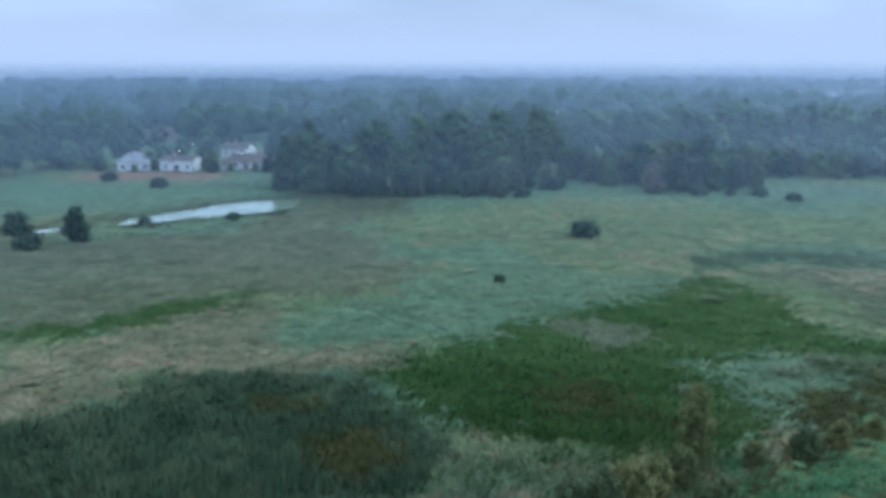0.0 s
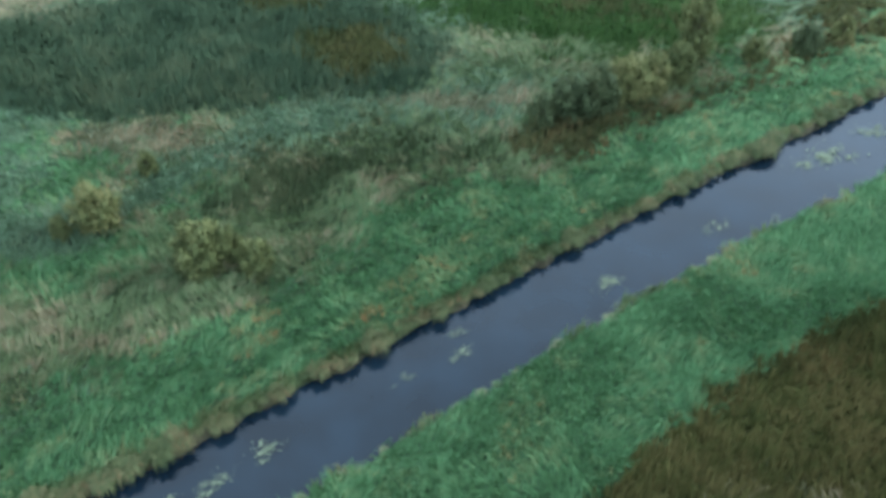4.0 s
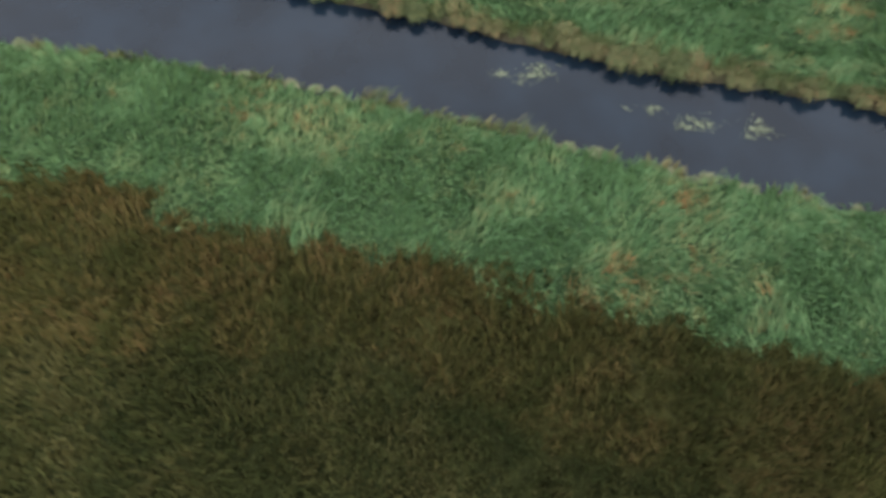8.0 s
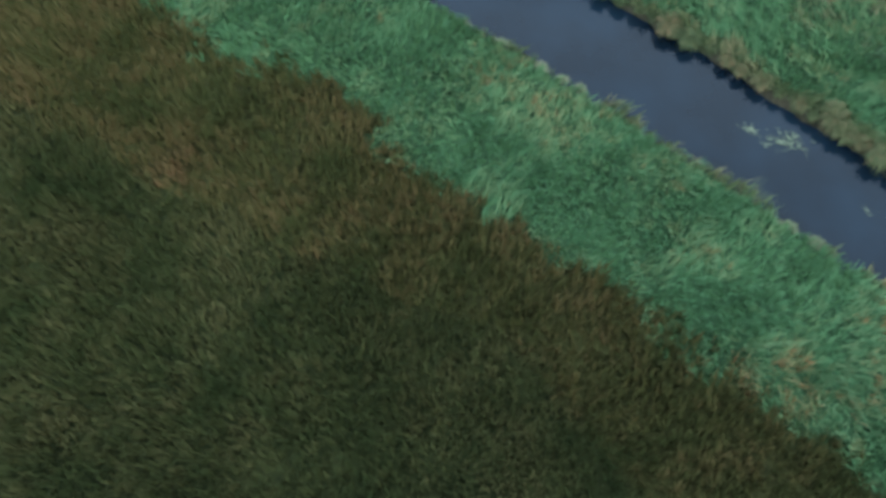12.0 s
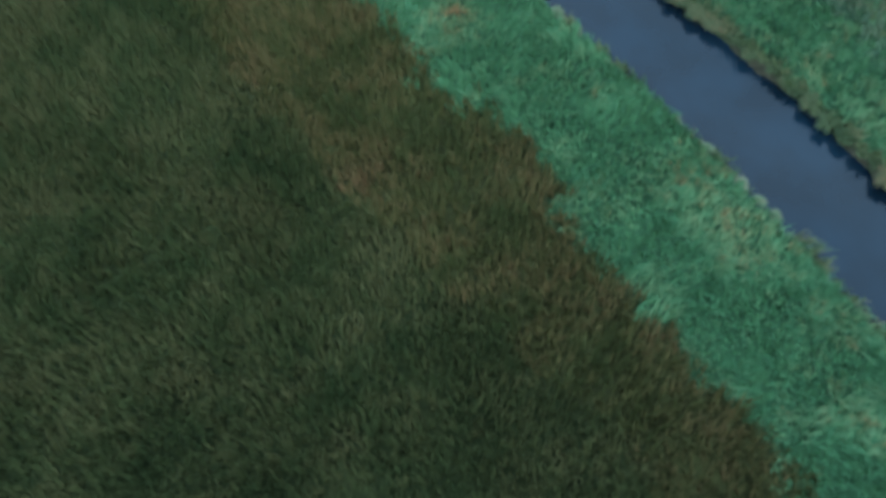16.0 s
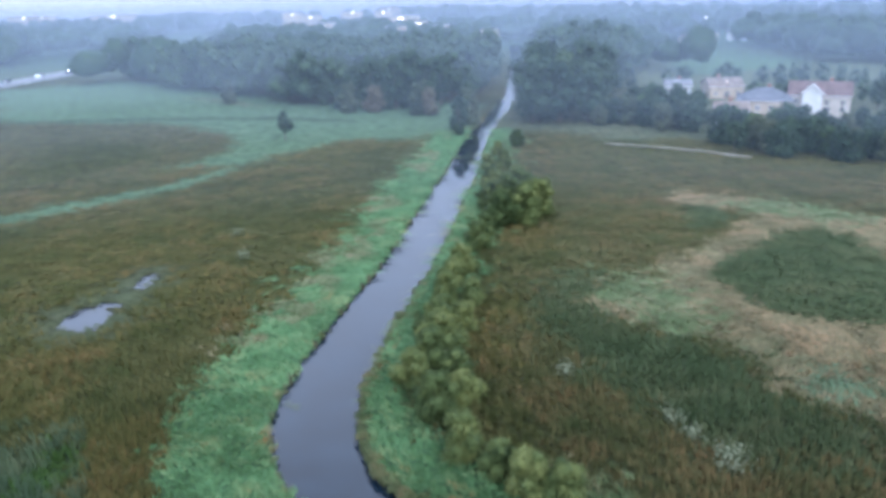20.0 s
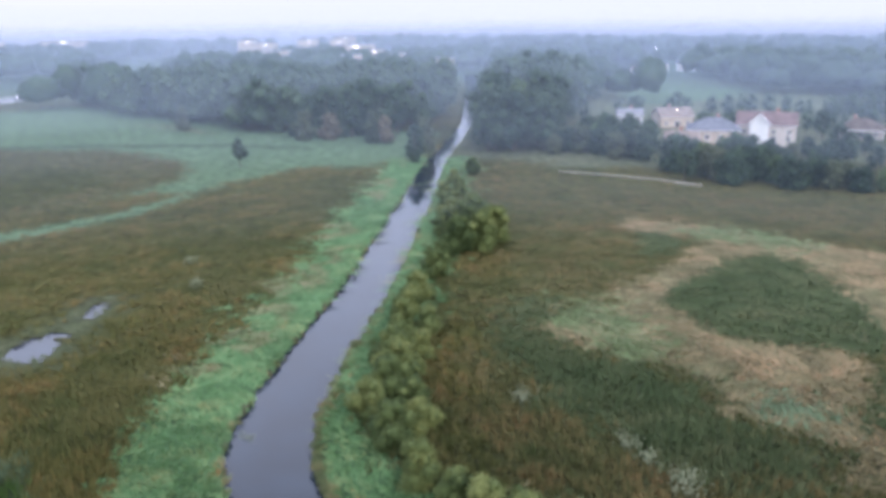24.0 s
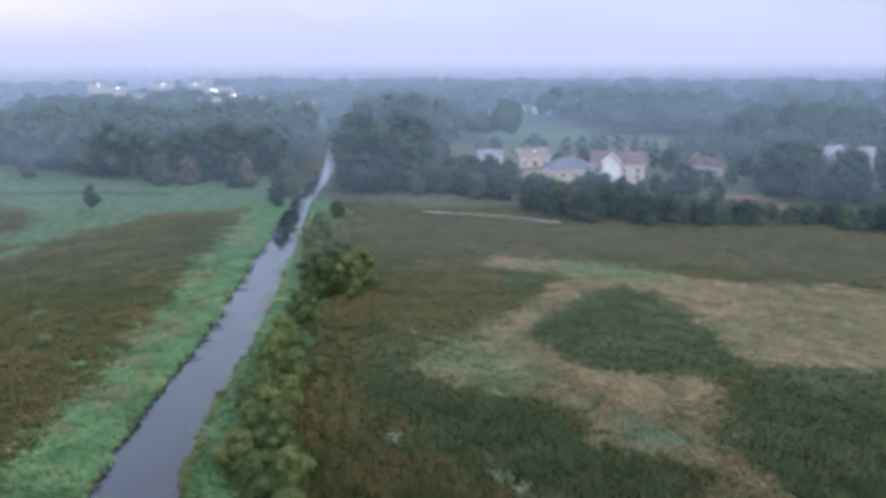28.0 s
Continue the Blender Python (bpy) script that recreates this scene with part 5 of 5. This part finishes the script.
def house(x, y, turn, w, d, storeys, roof, wall, roof_mat, label, seed, detailed=True):
    r = random.Random(seed)
    h = 2.6 * storeys + 0.5
    rise = d * (0.14 if roof == "low" else 0.27)
    root = new("house")
    bm = shell(bmesh.new(), w, d, h, 0 if roof == "hip" else rise, True)
    part("wall", bm, MATS[wall], root)
    bm = bmesh.new()
    over = 0.45
    if roof == "hip":
        hip(bm, w, d, h, rise * 1.05, over, 0.16)
    else:
        gable(bm, w, d, h, rise, over, 0.16)
    part("roof", bm, MATS[roof_mat], root)
    if roof == "cross":
        gw = w * 0.32
        wing = part("wing_wall", shell(bmesh.new(), gw, d * 0.6, h + 0.5, gw * 0.5, False), MATS["wall_white"], root, "white gable front")
        wing.matrix_basis = pose(-w * 0.12, -d * 0.32, 0)
        wr = part("wing_roof", gable(bmesh.new(), d * 0.6, gw, h + 0.5, gw * 0.5, over, 0.16, True), MATS[roof_mat], root)
        wr.matrix_basis = pose(-w * 0.12, -d * 0.32, 0, 0, 0, 90)
        bm = bmesh.new()
        for s in (1, -1):
            limb(bm, (s * (gw / 2 + over), 0, h + 0.32), (0, 0, h + 0.5 + gw * 0.5 + 0.1), 0.17, 0.17, 4)
        barge = part("barge_board", bm, MATS["trim_white"], root, "white gable board")
        barge.matrix_basis = pose(-w * 0.12, -d * 0.62 - over - 0.02, 0)
    bm = bmesh.new()
    for s in (-1, 1):
        box(bm, -w / 2 - over, w / 2 + over, s * (d / 2 + over) - 0.07, s * (d / 2 + over) + 0.07, h - 0.34, h - 0.2)
    part("gutter", bm, MATS["trim_white"], root)
    bm = bmesh.new()
    cx = w * r.uniform(-0.3, 0.3)
    box(bm, cx - 0.45, cx + 0.45, 0.5, 1.3, h * 0.6, h + rise + 0.9)
    box(bm, cx - 0.55, cx + 0.55, 0.4, 1.4, h + rise + 0.9, h + rise + 1.05)
    part("chimney", bm, MATS["brick_red"], root)
    n = max(2, int(w / 3.6))
    for face in (0, 2):
        s = -1 if face == 0 else 1
        for level in range(max(1, int(storeys))):
            for i in range(n):
                px = -w / 2 + (i + 0.5) * w / n
                if level == 0 and i == (n // 2 if face == 0 else 0):
                    opening(root, "patio_door" if face == 0 else "door", px, s * d / 2, 0.1, 1.8 if face == 0 else 1.0, 2.05, face)
                elif detailed or face == 0:
                    opening(root, "window", px, s * d / 2, 0.9 + 2.0 * level, 1.25, 1.25, face)
    if detailed:
        for face, s in ((1, 1), (3, -1)):
            for level in range(max(1, int(storeys))):
                opening(root, "window", s * w / 2, r.uniform(-0.2, 0.2) * d, 0.9 + 2.0 * level, 1.0, 1.2, face)
        bm = bmesh.new()
        box(bm, -2.2, 2.2, -d / 2 - 3.0, -d / 2, 0.05, 0.2)
        for px in (-2.0, 2.0):
            box(bm, px - 0.07, px + 0.07, -d / 2 - 2.95, -d / 2 - 2.8, -0.6, 1.1)
        box(bm, -2.1, 2.1, -d / 2 - 2.92, -d / 2 - 2.84, 0.95, 1.05)
        part("deck", bm, MATS["deck_wood"], root, "weathered wooden deck")
        bm = bmesh.new()
        box(bm, -2.4, 2.4, d / 2, d / 2 + 0.07, 0, 2.2)
        for k in range(1, 4):
            box(bm, -2.4, 2.4, d / 2 + 0.07, d / 2 + 0.09, 0.55 * k - 0.02, 0.55 * k + 0.02)
        gd = part("garage_door", bm, MATS["trim_white"], root, "white panelled garage door")
        gd.matrix_basis = pose(w * 0.22, 0, 0)
    root.matrix_basis = pose(x, y, 0.8 if w == 17 and roof == "cross" else 0.05, 0, 0, turn)
    return tagged(root, label, "house")


for i, (x, y, turn, w, d, st, roof, wall, rm, label) in enumerate(HOUSES):
    # local -y looks towards the marsh
    house(x, y, turn, w, d, st, roof, wall, rm, label, i, i < 12)


# ---- lamps ----
def street_lamp(x, y, tall, mat, size, label):
    root = new("street_lamp")
    size = size * 0.5
    bm = bmesh.new()
    limb(bm, (0, 0, -0.3), (0, 0, tall), 0.1, 0.06, 8)
    part("pole", bm, MATS["metal_dull"], root)
    bm = bmesh.new()
    limb(bm, (0, 0, tall - 0.05), (0, -1.1, tall + 0.15), 0.05, 0.04, 6)
    part("arm", bm, MATS["metal_dull"], root)
    bm = bmesh.new()
    box(bm, -size * 0.9, size * 0.9, -1.1 - size, -1.1 + size, tall + size * 1.15, tall + size * 1.15 + 0.08)
    part("cap", bm, MATS["metal_dull"], root)
    bm = bmesh.new()
    bmesh.ops.create_icosphere(bm, subdivisions=2, radius=size, matrix=pose(0, -1.1, tall + 0.1))
    part("globe", bm, mat, root, "glowing lamp globe")
    turn = math.degrees(math.atan2(-x, y)) 
    root.matrix_basis = pose(x, y, 0, 0, 0, turn)
    tagged(root, label, "street lamp", "street lamps")


for x, y, tall, warm, size in ((-98.5, 322, 5, 1, 0.36), (-97.7, 337, 5.8, 0, 0.3), (-81.2, 336.5, 2.8, 0, 0.3), (-78.5, 337, 2.7, 0, 0.3), (-60.9, 313, 4.1, 0, 0.24), (-138.3, 376.5, 5.9, 0, 0.28),
                               (-303.7, 95, 5.8, 1, 0.32), (-256, 149.7, 3.3, 1, 0.34), (19.8, 430.5, 15, 0, 0.3), (196.3, 525.5, 15.5, 0, 0.4), (92.2, 333.4, 12, 0, 0.26), (52.1, 397.6, 14, 0, 0.32), (147.4, 624, 16, 0, 0.42),
                               (139.3, 502, 15, 0, 0.36), (-487.7, 208.6, 5.5, 0, 0.45), (-453.2, 256, 6, 0, 0.45), (-255, 178, 5, 1, 0.2), (-673.6, 191.6, 12, 0, 0.5)):
    street_lamp(x, y, tall, WARM if warm else WHITE_LAMP, size, "glowing warm lamp on a pole beside a house" if warm else "glowing white lamp on a pole among trees")


# ---- far shops with lit fronts ----
def shop(x, y, w, h, lit):
    root = new("shop_building")
    bm = bmesh.new()
    box(bm, -w / 2, w / 2, 0, w * 0.5, -1, h)
    part("wall", bm, MATS["wall_tan"], root)
    bm = bmesh.new()
    box(bm, -w / 2 - 0.3, w / 2 + 0.3, -0.3, w * 0.5 + 0.3, h, h + 0.6)
    part("roof", bm, MATS["roof_grey"], root)
    bm = bmesh.new()
    box(bm, -w * lit * 0.11, w * lit * 0.11, -0.5, -0.1, h - 1.3, h - 0.95)
    part("lit_sign", bm, WHITE_LAMP, root, "glowing white shop front")
    root.matrix_basis = pose(x, y, 0, 0, 0, math.degrees(math.atan2(-x, y)))
    tagged(root, "distant shop building with a glowing front", "shop", "far shops")


for x, y, w, h, lit in SHOPS:
    shop(x, y, w, h, lit)
big = new("warehouse")
bm = bmesh.new()
box(bm, -28, 28, 0, 22, -1, 9)
part("wall", bm, MATS["wall_white"], big)
bm = bmesh.new()
box(bm, -28.4, 28.4, -0.4, 22.4, 9, 9.7)
part("roof", bm, MATS["roof_slate"], big)
for k in range(6):
    bm = bmesh.new()
    box(bm, -25 + k * 9, -20 + k * 9, -0.12, 0.02, 0, 5)
    part("loading_door", bm, MATS["metal_dull"], big)
big.matrix_basis = pose(268, 590, 6, 0, 0, -24)
tagged(big, "long pale warehouse beyond the woods", "warehouse")


# ---- highway at the marsh's south-western edge ----
HIGHWAY = [(-120, -252, 17), (-250, -226, 17), (-395, -204, 17), (-460, -195, 17), (-640, -172, 17), (-1200, -100, 17)]
road_line = course(HIGHWAY, 12)
v, f = ribbon(road_line, 0, 0.75)
tagged(new("road", mesh_of("road", v, f, MATS["asphalt_old"])), "pale grey highway on a low bank beside the marsh", "road", kind="structure")
v, f = ribbon(np.c_[road_line[:, :2], np.full(len(road_line), 22.0)], 0, 0.70)
bank = np.r_[v, v + [0, 0, -0.9]]
tagged(new("road_bank", mesh_of("road_bank", bank, f, MATS["dull_sedge"], tone=np.full(len(bank), 0.5))), "grassy shoulder of the highway", "road bank", kind="structure")
for off in (-7.6, 0.0, 7.6):
    ahead = np.gradient(road_line[:, :2], axis=0)
    ahead /= np.linalg.norm(ahead, axis=1)[:, None]
    line = np.c_[road_line[:, :2] + np.c_[-ahead[:, 1], ahead[:, 0]] * off, np.full(len(road_line), 0.3)]
    v, f = ribbon(line, 0, 0.756)
    tagged(new("road_marking", mesh_of("road_marking", v, f, MATS["road_paint"])), "white line on the highway", "road marking", kind="structure")

CAR_PAINT = [material(n, ramp3(*[tuple(c * k for c in col) for k in (0.9, 1.0, 1.1)]), scale=1, rough=0.25, spec=0.5)
             for n, col in (("car_white", (0.7, 0.7, 0.7)), ("car_silver", (0.4, 0.41, 0.43)), ("car_dark", (0.04, 0.045, 0.06)))]


def car(x, y, turn, paint, lit):
    root = new("car")
    prof = [(-2.2, 0.35), (2.2, 0.35), (2.25, 0.75), (1.3, 0.95), (0.6, 1.45), (-1.1, 1.48), (-1.9, 1.0), (-2.25, 0.9)]
    bm = bmesh.new()
    a = [bm.verts.new((px, -0.88, pz)) for px, pz in prof]
    c = [bm.verts.new((px, 0.88, pz)) for px, pz in prof]
    for k in range(len(prof)):
        bm.faces.new((a[k], a[(k + 1) % len(prof)], c[(k + 1) % len(prof)], c[k]))
    bm.faces.new(a[::-1])
    bm.faces.new(c)
    body = part("body", bm, paint, root)
    bm = bmesh.new()
    box(bm, -1.6, 1.0, -0.895, 0.895, 1.0, 1.36)
    part("window", bm, MATS["window_glass"], body)
    for px in (-1.35, 1.35):
        for py in (-0.85, 0.85):
            bm = bmesh.new()
            bmesh.ops.create_cone(bm, cap_ends=True, segments=12, radius1=0.34, radius2=0.34, depth=0.22, matrix=pose(px, py, 0.34, 90))
            part("wheel", bm, MATS["window_glass"], root)
    for py in (-0.6, 0.6):
        bm = bmesh.new()
        bmesh.ops.create_icosphere(bm, subdivisions=1, radius=0.2, matrix=pose(2.15, py, 0.7))
        part("headlight", bm, WHITE_LAMP if lit else MATS["window_glass"], root)
    root.matrix_basis = pose(x, y, 0.75, 0, 0, turn)
    tagged(root, "car with its headlights on driving along the highway" if lit else "car on the highway", "car", "cars on the highway")


for i, (x, off) in enumerate(((-352, -3), (-385, 4), (-402, -3.5), (-415, 4), (-428, -3), (-441, 3.5), (-455, -3), (-462, 4), (-330, 4))):
    y = np.interp(-x, [120, 250, 395, 460, 640], [-252, -226, -204, -195, -172]) + off
    car(x, float(y), -8, CAR_PAINT[i % 3], off < 0 or i % 2 == 0)

# ---- footpath at the marsh's western edge ----
path_line = course([(-218.5, 38.5, 0.35), (-216, 43, 0.6), (-211, 51.5, 0.35), (-204, 61, 0.5), (-197, 68.5, 0.3)], 1.5)
v, f = ribbon(path_line, 0, 0.45)
low_v = v.copy()
low_v[:, 2] = -0.2
n = len(v) // 2
i = np.arange(n - 1)
sides = np.r_[np.c_[i, i + 1, i + 1 + 2 * n, i + 2 * n], np.c_[i + n, i + 1 + n, i + 1 + 3 * n, i + 3 * n]]
tagged(new("footpath", mesh_of("footpath", np.r_[v, low_v], np.r_[f, sides], MATS["sand_path"])), "pale narrow footpath along the marsh edge", "path", kind="structure")


# ---- floating duckweed on the creek ----
material("duckweed", ramp3((0.08, 0.10, 0.06), (0.115, 0.135, 0.08), (0.165, 0.185, 0.115)), scale=3, rough=0.7)


def duckweed(x, y, size, r):
    """Drifts of small floating leaves, drawn out along the water."""
    n = int(110 + size * 170)
    knots = r.normal(0, 1, (6, 2)) * [size * 0.75, size * 0.30]
    pick = r.integers(0, 6, n)
    spread = r.exponential(size * 0.22, n)
    a = r.uniform(0, 2 * np.pi, n)
    u, w = knots[pick, 0] + np.cos(a) * spread * 1.3, knots[pick, 1] + np.sin(a) * spread * 0.8
    c, s = math.cos(radians(34)), math.sin(radians(34))
    rad = size * r.uniform(0.015, 0.06, n)
    a = np.arange(6) * np.pi / 3
    rr = rad[:, None] * r.uniform(0.5, 1.2, (n, 6))
    du, dw = u[:, None] + np.cos(a) * rr * 1.5, w[:, None] + np.sin(a) * rr
    return np.stack([x + du * c - dw * s, y + du * s + dw * c, np.repeat(WATER_LEVEL + 0.012 + np.arange(n)[:, None] * 0.0003, 6, 1)], -1).reshape(-1, 3)


drift = np.random.default_rng(200)
v = np.vstack([duckweed(x, y, s, drift) for x, y, s in (
    (0.8, 41.2, 0.55), (0.9, 39.2, 0.8), (-2.2, 37.2, 0.5), (-10.8, 31.2, 0.85), (-12.4, 29.4, 0.9), (-15.4, 27.8, 0.6), (-21.2, 25, 0.9), (-22.6, 23.4, 0.7), (33.2, 62.8, 1.8), (30.5, 61.5, 1.0), (11, 46, 1.0), (12.2, 43.6, 0.7),
    (14.6, 45.6, 0.4), (25.8, 53.4, 0.7), (21, 52.6, 0.8), (38, 66.5, 1.4), (-47.5, 6.2, 1.0), (-49.5, 4.4, 0.7), (-79, -17.2, 0.9))])
ob = new("duckweed", mesh_of("duckweed", v, np.arange(len(v)).reshape(-1, 6), MATS["duckweed"]))
tagged(ob, "pale yellow-green duckweed drifts floating on the creek", "duckweed", kind="stuff")

# ---- grass tussocks hanging over the water ----
material("tussock_tan", [(0.1, (0.030, 0.045, 0.014)), (0.45, (0.060, 0.075, 0.027)), (0.75, (0.094, 0.088, 0.037)), (0.98, (0.155, 0.088, 0.040))], scale=0.5, attribute="tone", mixing=0.5, random_in="object")
material("tussock_pale", [(0.1, (0.060, 0.080, 0.036)), (0.5, (0.105, 0.122, 0.060)), (0.9, (0.170, 0.165, 0.095))], scale=0.5, attribute="tone", mixing=0.5, random_in="object")


def tussock(seed, mat, label):
    """A rounded mound of arching grass blades, about a metre and a half across."""
    r = np.random.default_rng(seed)
    v, f, tone = lumps([(0, 0, 0.0, 0.42), (0.24, -0.14, -0.04, 0.34), (-0.26, 0.12, -0.04, 0.32)], 8, 6, r, 0.75)
    f = np.vstack([f[:, :3], f[:, [0, 2, 3]]])
    n = 240
    a = r.uniform(0, 2 * np.pi, n)
    out, side = np.c_[np.cos(a), np.sin(a), np.zeros(n)], np.c_[-np.sin(a), np.cos(a), np.zeros(n)]
    start, reach, rise = r.uniform(0.02, 0.45, n)[:, None], r.uniform(0.35, 0.85, n)[:, None], r.uniform(0.2, 0.6, n)[:, None]
    up = np.array([0, 0, 1.0])
    base = out * start + up * 0.2
    mid = out * (start + reach * 0.55) + up * rise
    tip = out * (start + reach) + up * (rise - r.uniform(0.15, 0.75, n)[:, None])
    half = side * r.uniform(0.02, 0.05, n)[:, None]
    w = np.stack([base - half, base + half, mid + half, mid - half, tip], 1).reshape(-1, 3)
    k = (np.arange(n) * 5)[:, None]
    g = np.vstack([k + [0, 1, 2], k + [0, 2, 3], k + [3, 2, 4]]) + len(v)
    shade = np.clip(r.normal(0.5, 0.18, n), 0, 1).repeat(5)
    # the mound keeps a darker tone than the blades arching over it
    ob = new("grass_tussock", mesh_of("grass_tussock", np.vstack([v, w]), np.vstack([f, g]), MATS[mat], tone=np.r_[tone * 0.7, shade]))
    return tagged(ob, label, "tussock", "tussocks along the creek")


r = random.Random(77)
fine = course(CREEK, 0.25)
run = np.r_[0, np.cumsum(np.hypot(*np.diff(fine[:, :2], axis=0).T))]
heading = np.gradient(fine[:, :2], axis=0)
heading /= np.hypot(heading[:, 0], heading[:, 1])[:, None]
TAN = [tussock(400 + k, "tussock_tan", "tan and olive grass tussock hanging over the creek") for k in range(5)]
PALE = [tussock(410 + k, "tussock_pale", "pale olive grass tussock at the creek's edge") for k in range(3)]
fresh = set()
for bank, kinds, gaps, reach in ((1, TAN, (0.75, 1.35), (-104, 62)), (-1, PALE, (0.6, 2.4), (-86, 20))):
    at = 0.0
    while at < run[-1]:
        k = min(int(np.searchsorted(run, at)), len(fine) - 1)
        x, y, w = fine[k]
        away = math.hypot(x, y)
        at += r.uniform(*gaps) * max(1.0, away / 55)
        if not reach[0] < x < reach[1]:
            continue
        d = w / 2 + (r.uniform(0.1, 0.5) if bank < 0 else r.uniform(-0.05, 0.55))
        px, py = x + heading[k, 1] * bank * d, y - heading[k, 0] * bank * d
        kind = r.choice(kinds)
        size = r.uniform(0.55, 1.2) * (0.8 if bank < 0 else 0.9)
        m = pose(px, py, -0.12 if bank > 0 else -0.25, 0, 0, r.uniform(0, 360)) @ Matrix.Diagonal((size * r.uniform(0.85, 1.3), size, size * r.uniform(0.8, 1.15), 1))
        if kind.name in fresh:
            copy_thing(kind, m)
        else:
            fresh.add(kind.name)
            kind.matrix_basis = m

# ---- pale seed heads and flower clumps ----
material("pale_flowers", ramp3((0.07, 0.09, 0.050), (0.13, 0.145, 0.088), (0.20, 0.205, 0.135)), scale=0.8, attribute="tone", rough=1.0, spec=0.03)


def flower_clump(x, y, wide, deep, seed):
    r = np.random.default_rng(seed)
    n = int(90 * wide * deep / 4) + 25
    base = np.c_[x + r.normal(0, wide * 0.4, n), y + r.normal(0, deep * 0.4, n), np.zeros(n)]
    lean = r.normal(0, 0.25, (n, 2))
    size = r.uniform(0.7, 1.35, n)
    tip = base + np.c_[lean * size[:, None], size]
    a = r.uniform(0, 6.3, n)
    half = np.c_[np.cos(a), np.sin(a), np.zeros(n)] * 0.09
    stalk = np.stack([base - half * 0.4, base + half * 0.4, tip], 1).reshape(-1, 3)
    b = np.c_[-np.sin(a), np.cos(a), r.uniform(-0.4, 0.4, n)] * 0.11
    head = np.stack([tip - half, tip - b, tip + half], 1).reshape(-1, 3)
    head2 = np.stack([tip + half, tip + b, tip - half], 1).reshape(-1, 3)
    v = np.vstack([stalk, head, head2])
    tone = np.r_[np.full(len(stalk), 0.2), r.uniform(0.4, 1, len(head) * 2)]
    return v, tone


flowers = []
for i, (x, y, w, d) in enumerate(((-83.6, 11.4, 2.6, 1.4), (-72.8, 20.1, 2.0, 1.2), (-69.7, 21.1, 1.6, 1.4), (-64.9, 22.9, 2.6, 1.6), (-66.5, 23.8, 1.4, 1.2), (29.5, 97.5, 2.4, 1.2), (44.5, 137, 4, 1.6), (48, 141, 3, 1.2),
                                   (50, 108, 3, 2), (44, 104, 4, 2), (-127, -33, 2.5, 1.2), (-140, -37, 2.5, 1.2))):
    flowers.append(flower_clump(x, y, w, d, 300 + i))
v = np.vstack([f[0] for f in flowers])
ob = new("marsh_flowers", mesh_of("marsh_flowers", v, np.arange(len(v)).reshape(-1, 3), MATS["pale_flowers"], tone=np.concatenate([f[1] for f in flowers])))
tagged(ob, "pale clumps of seeding marsh flowers among the sedge", "flowers", kind="stuff")
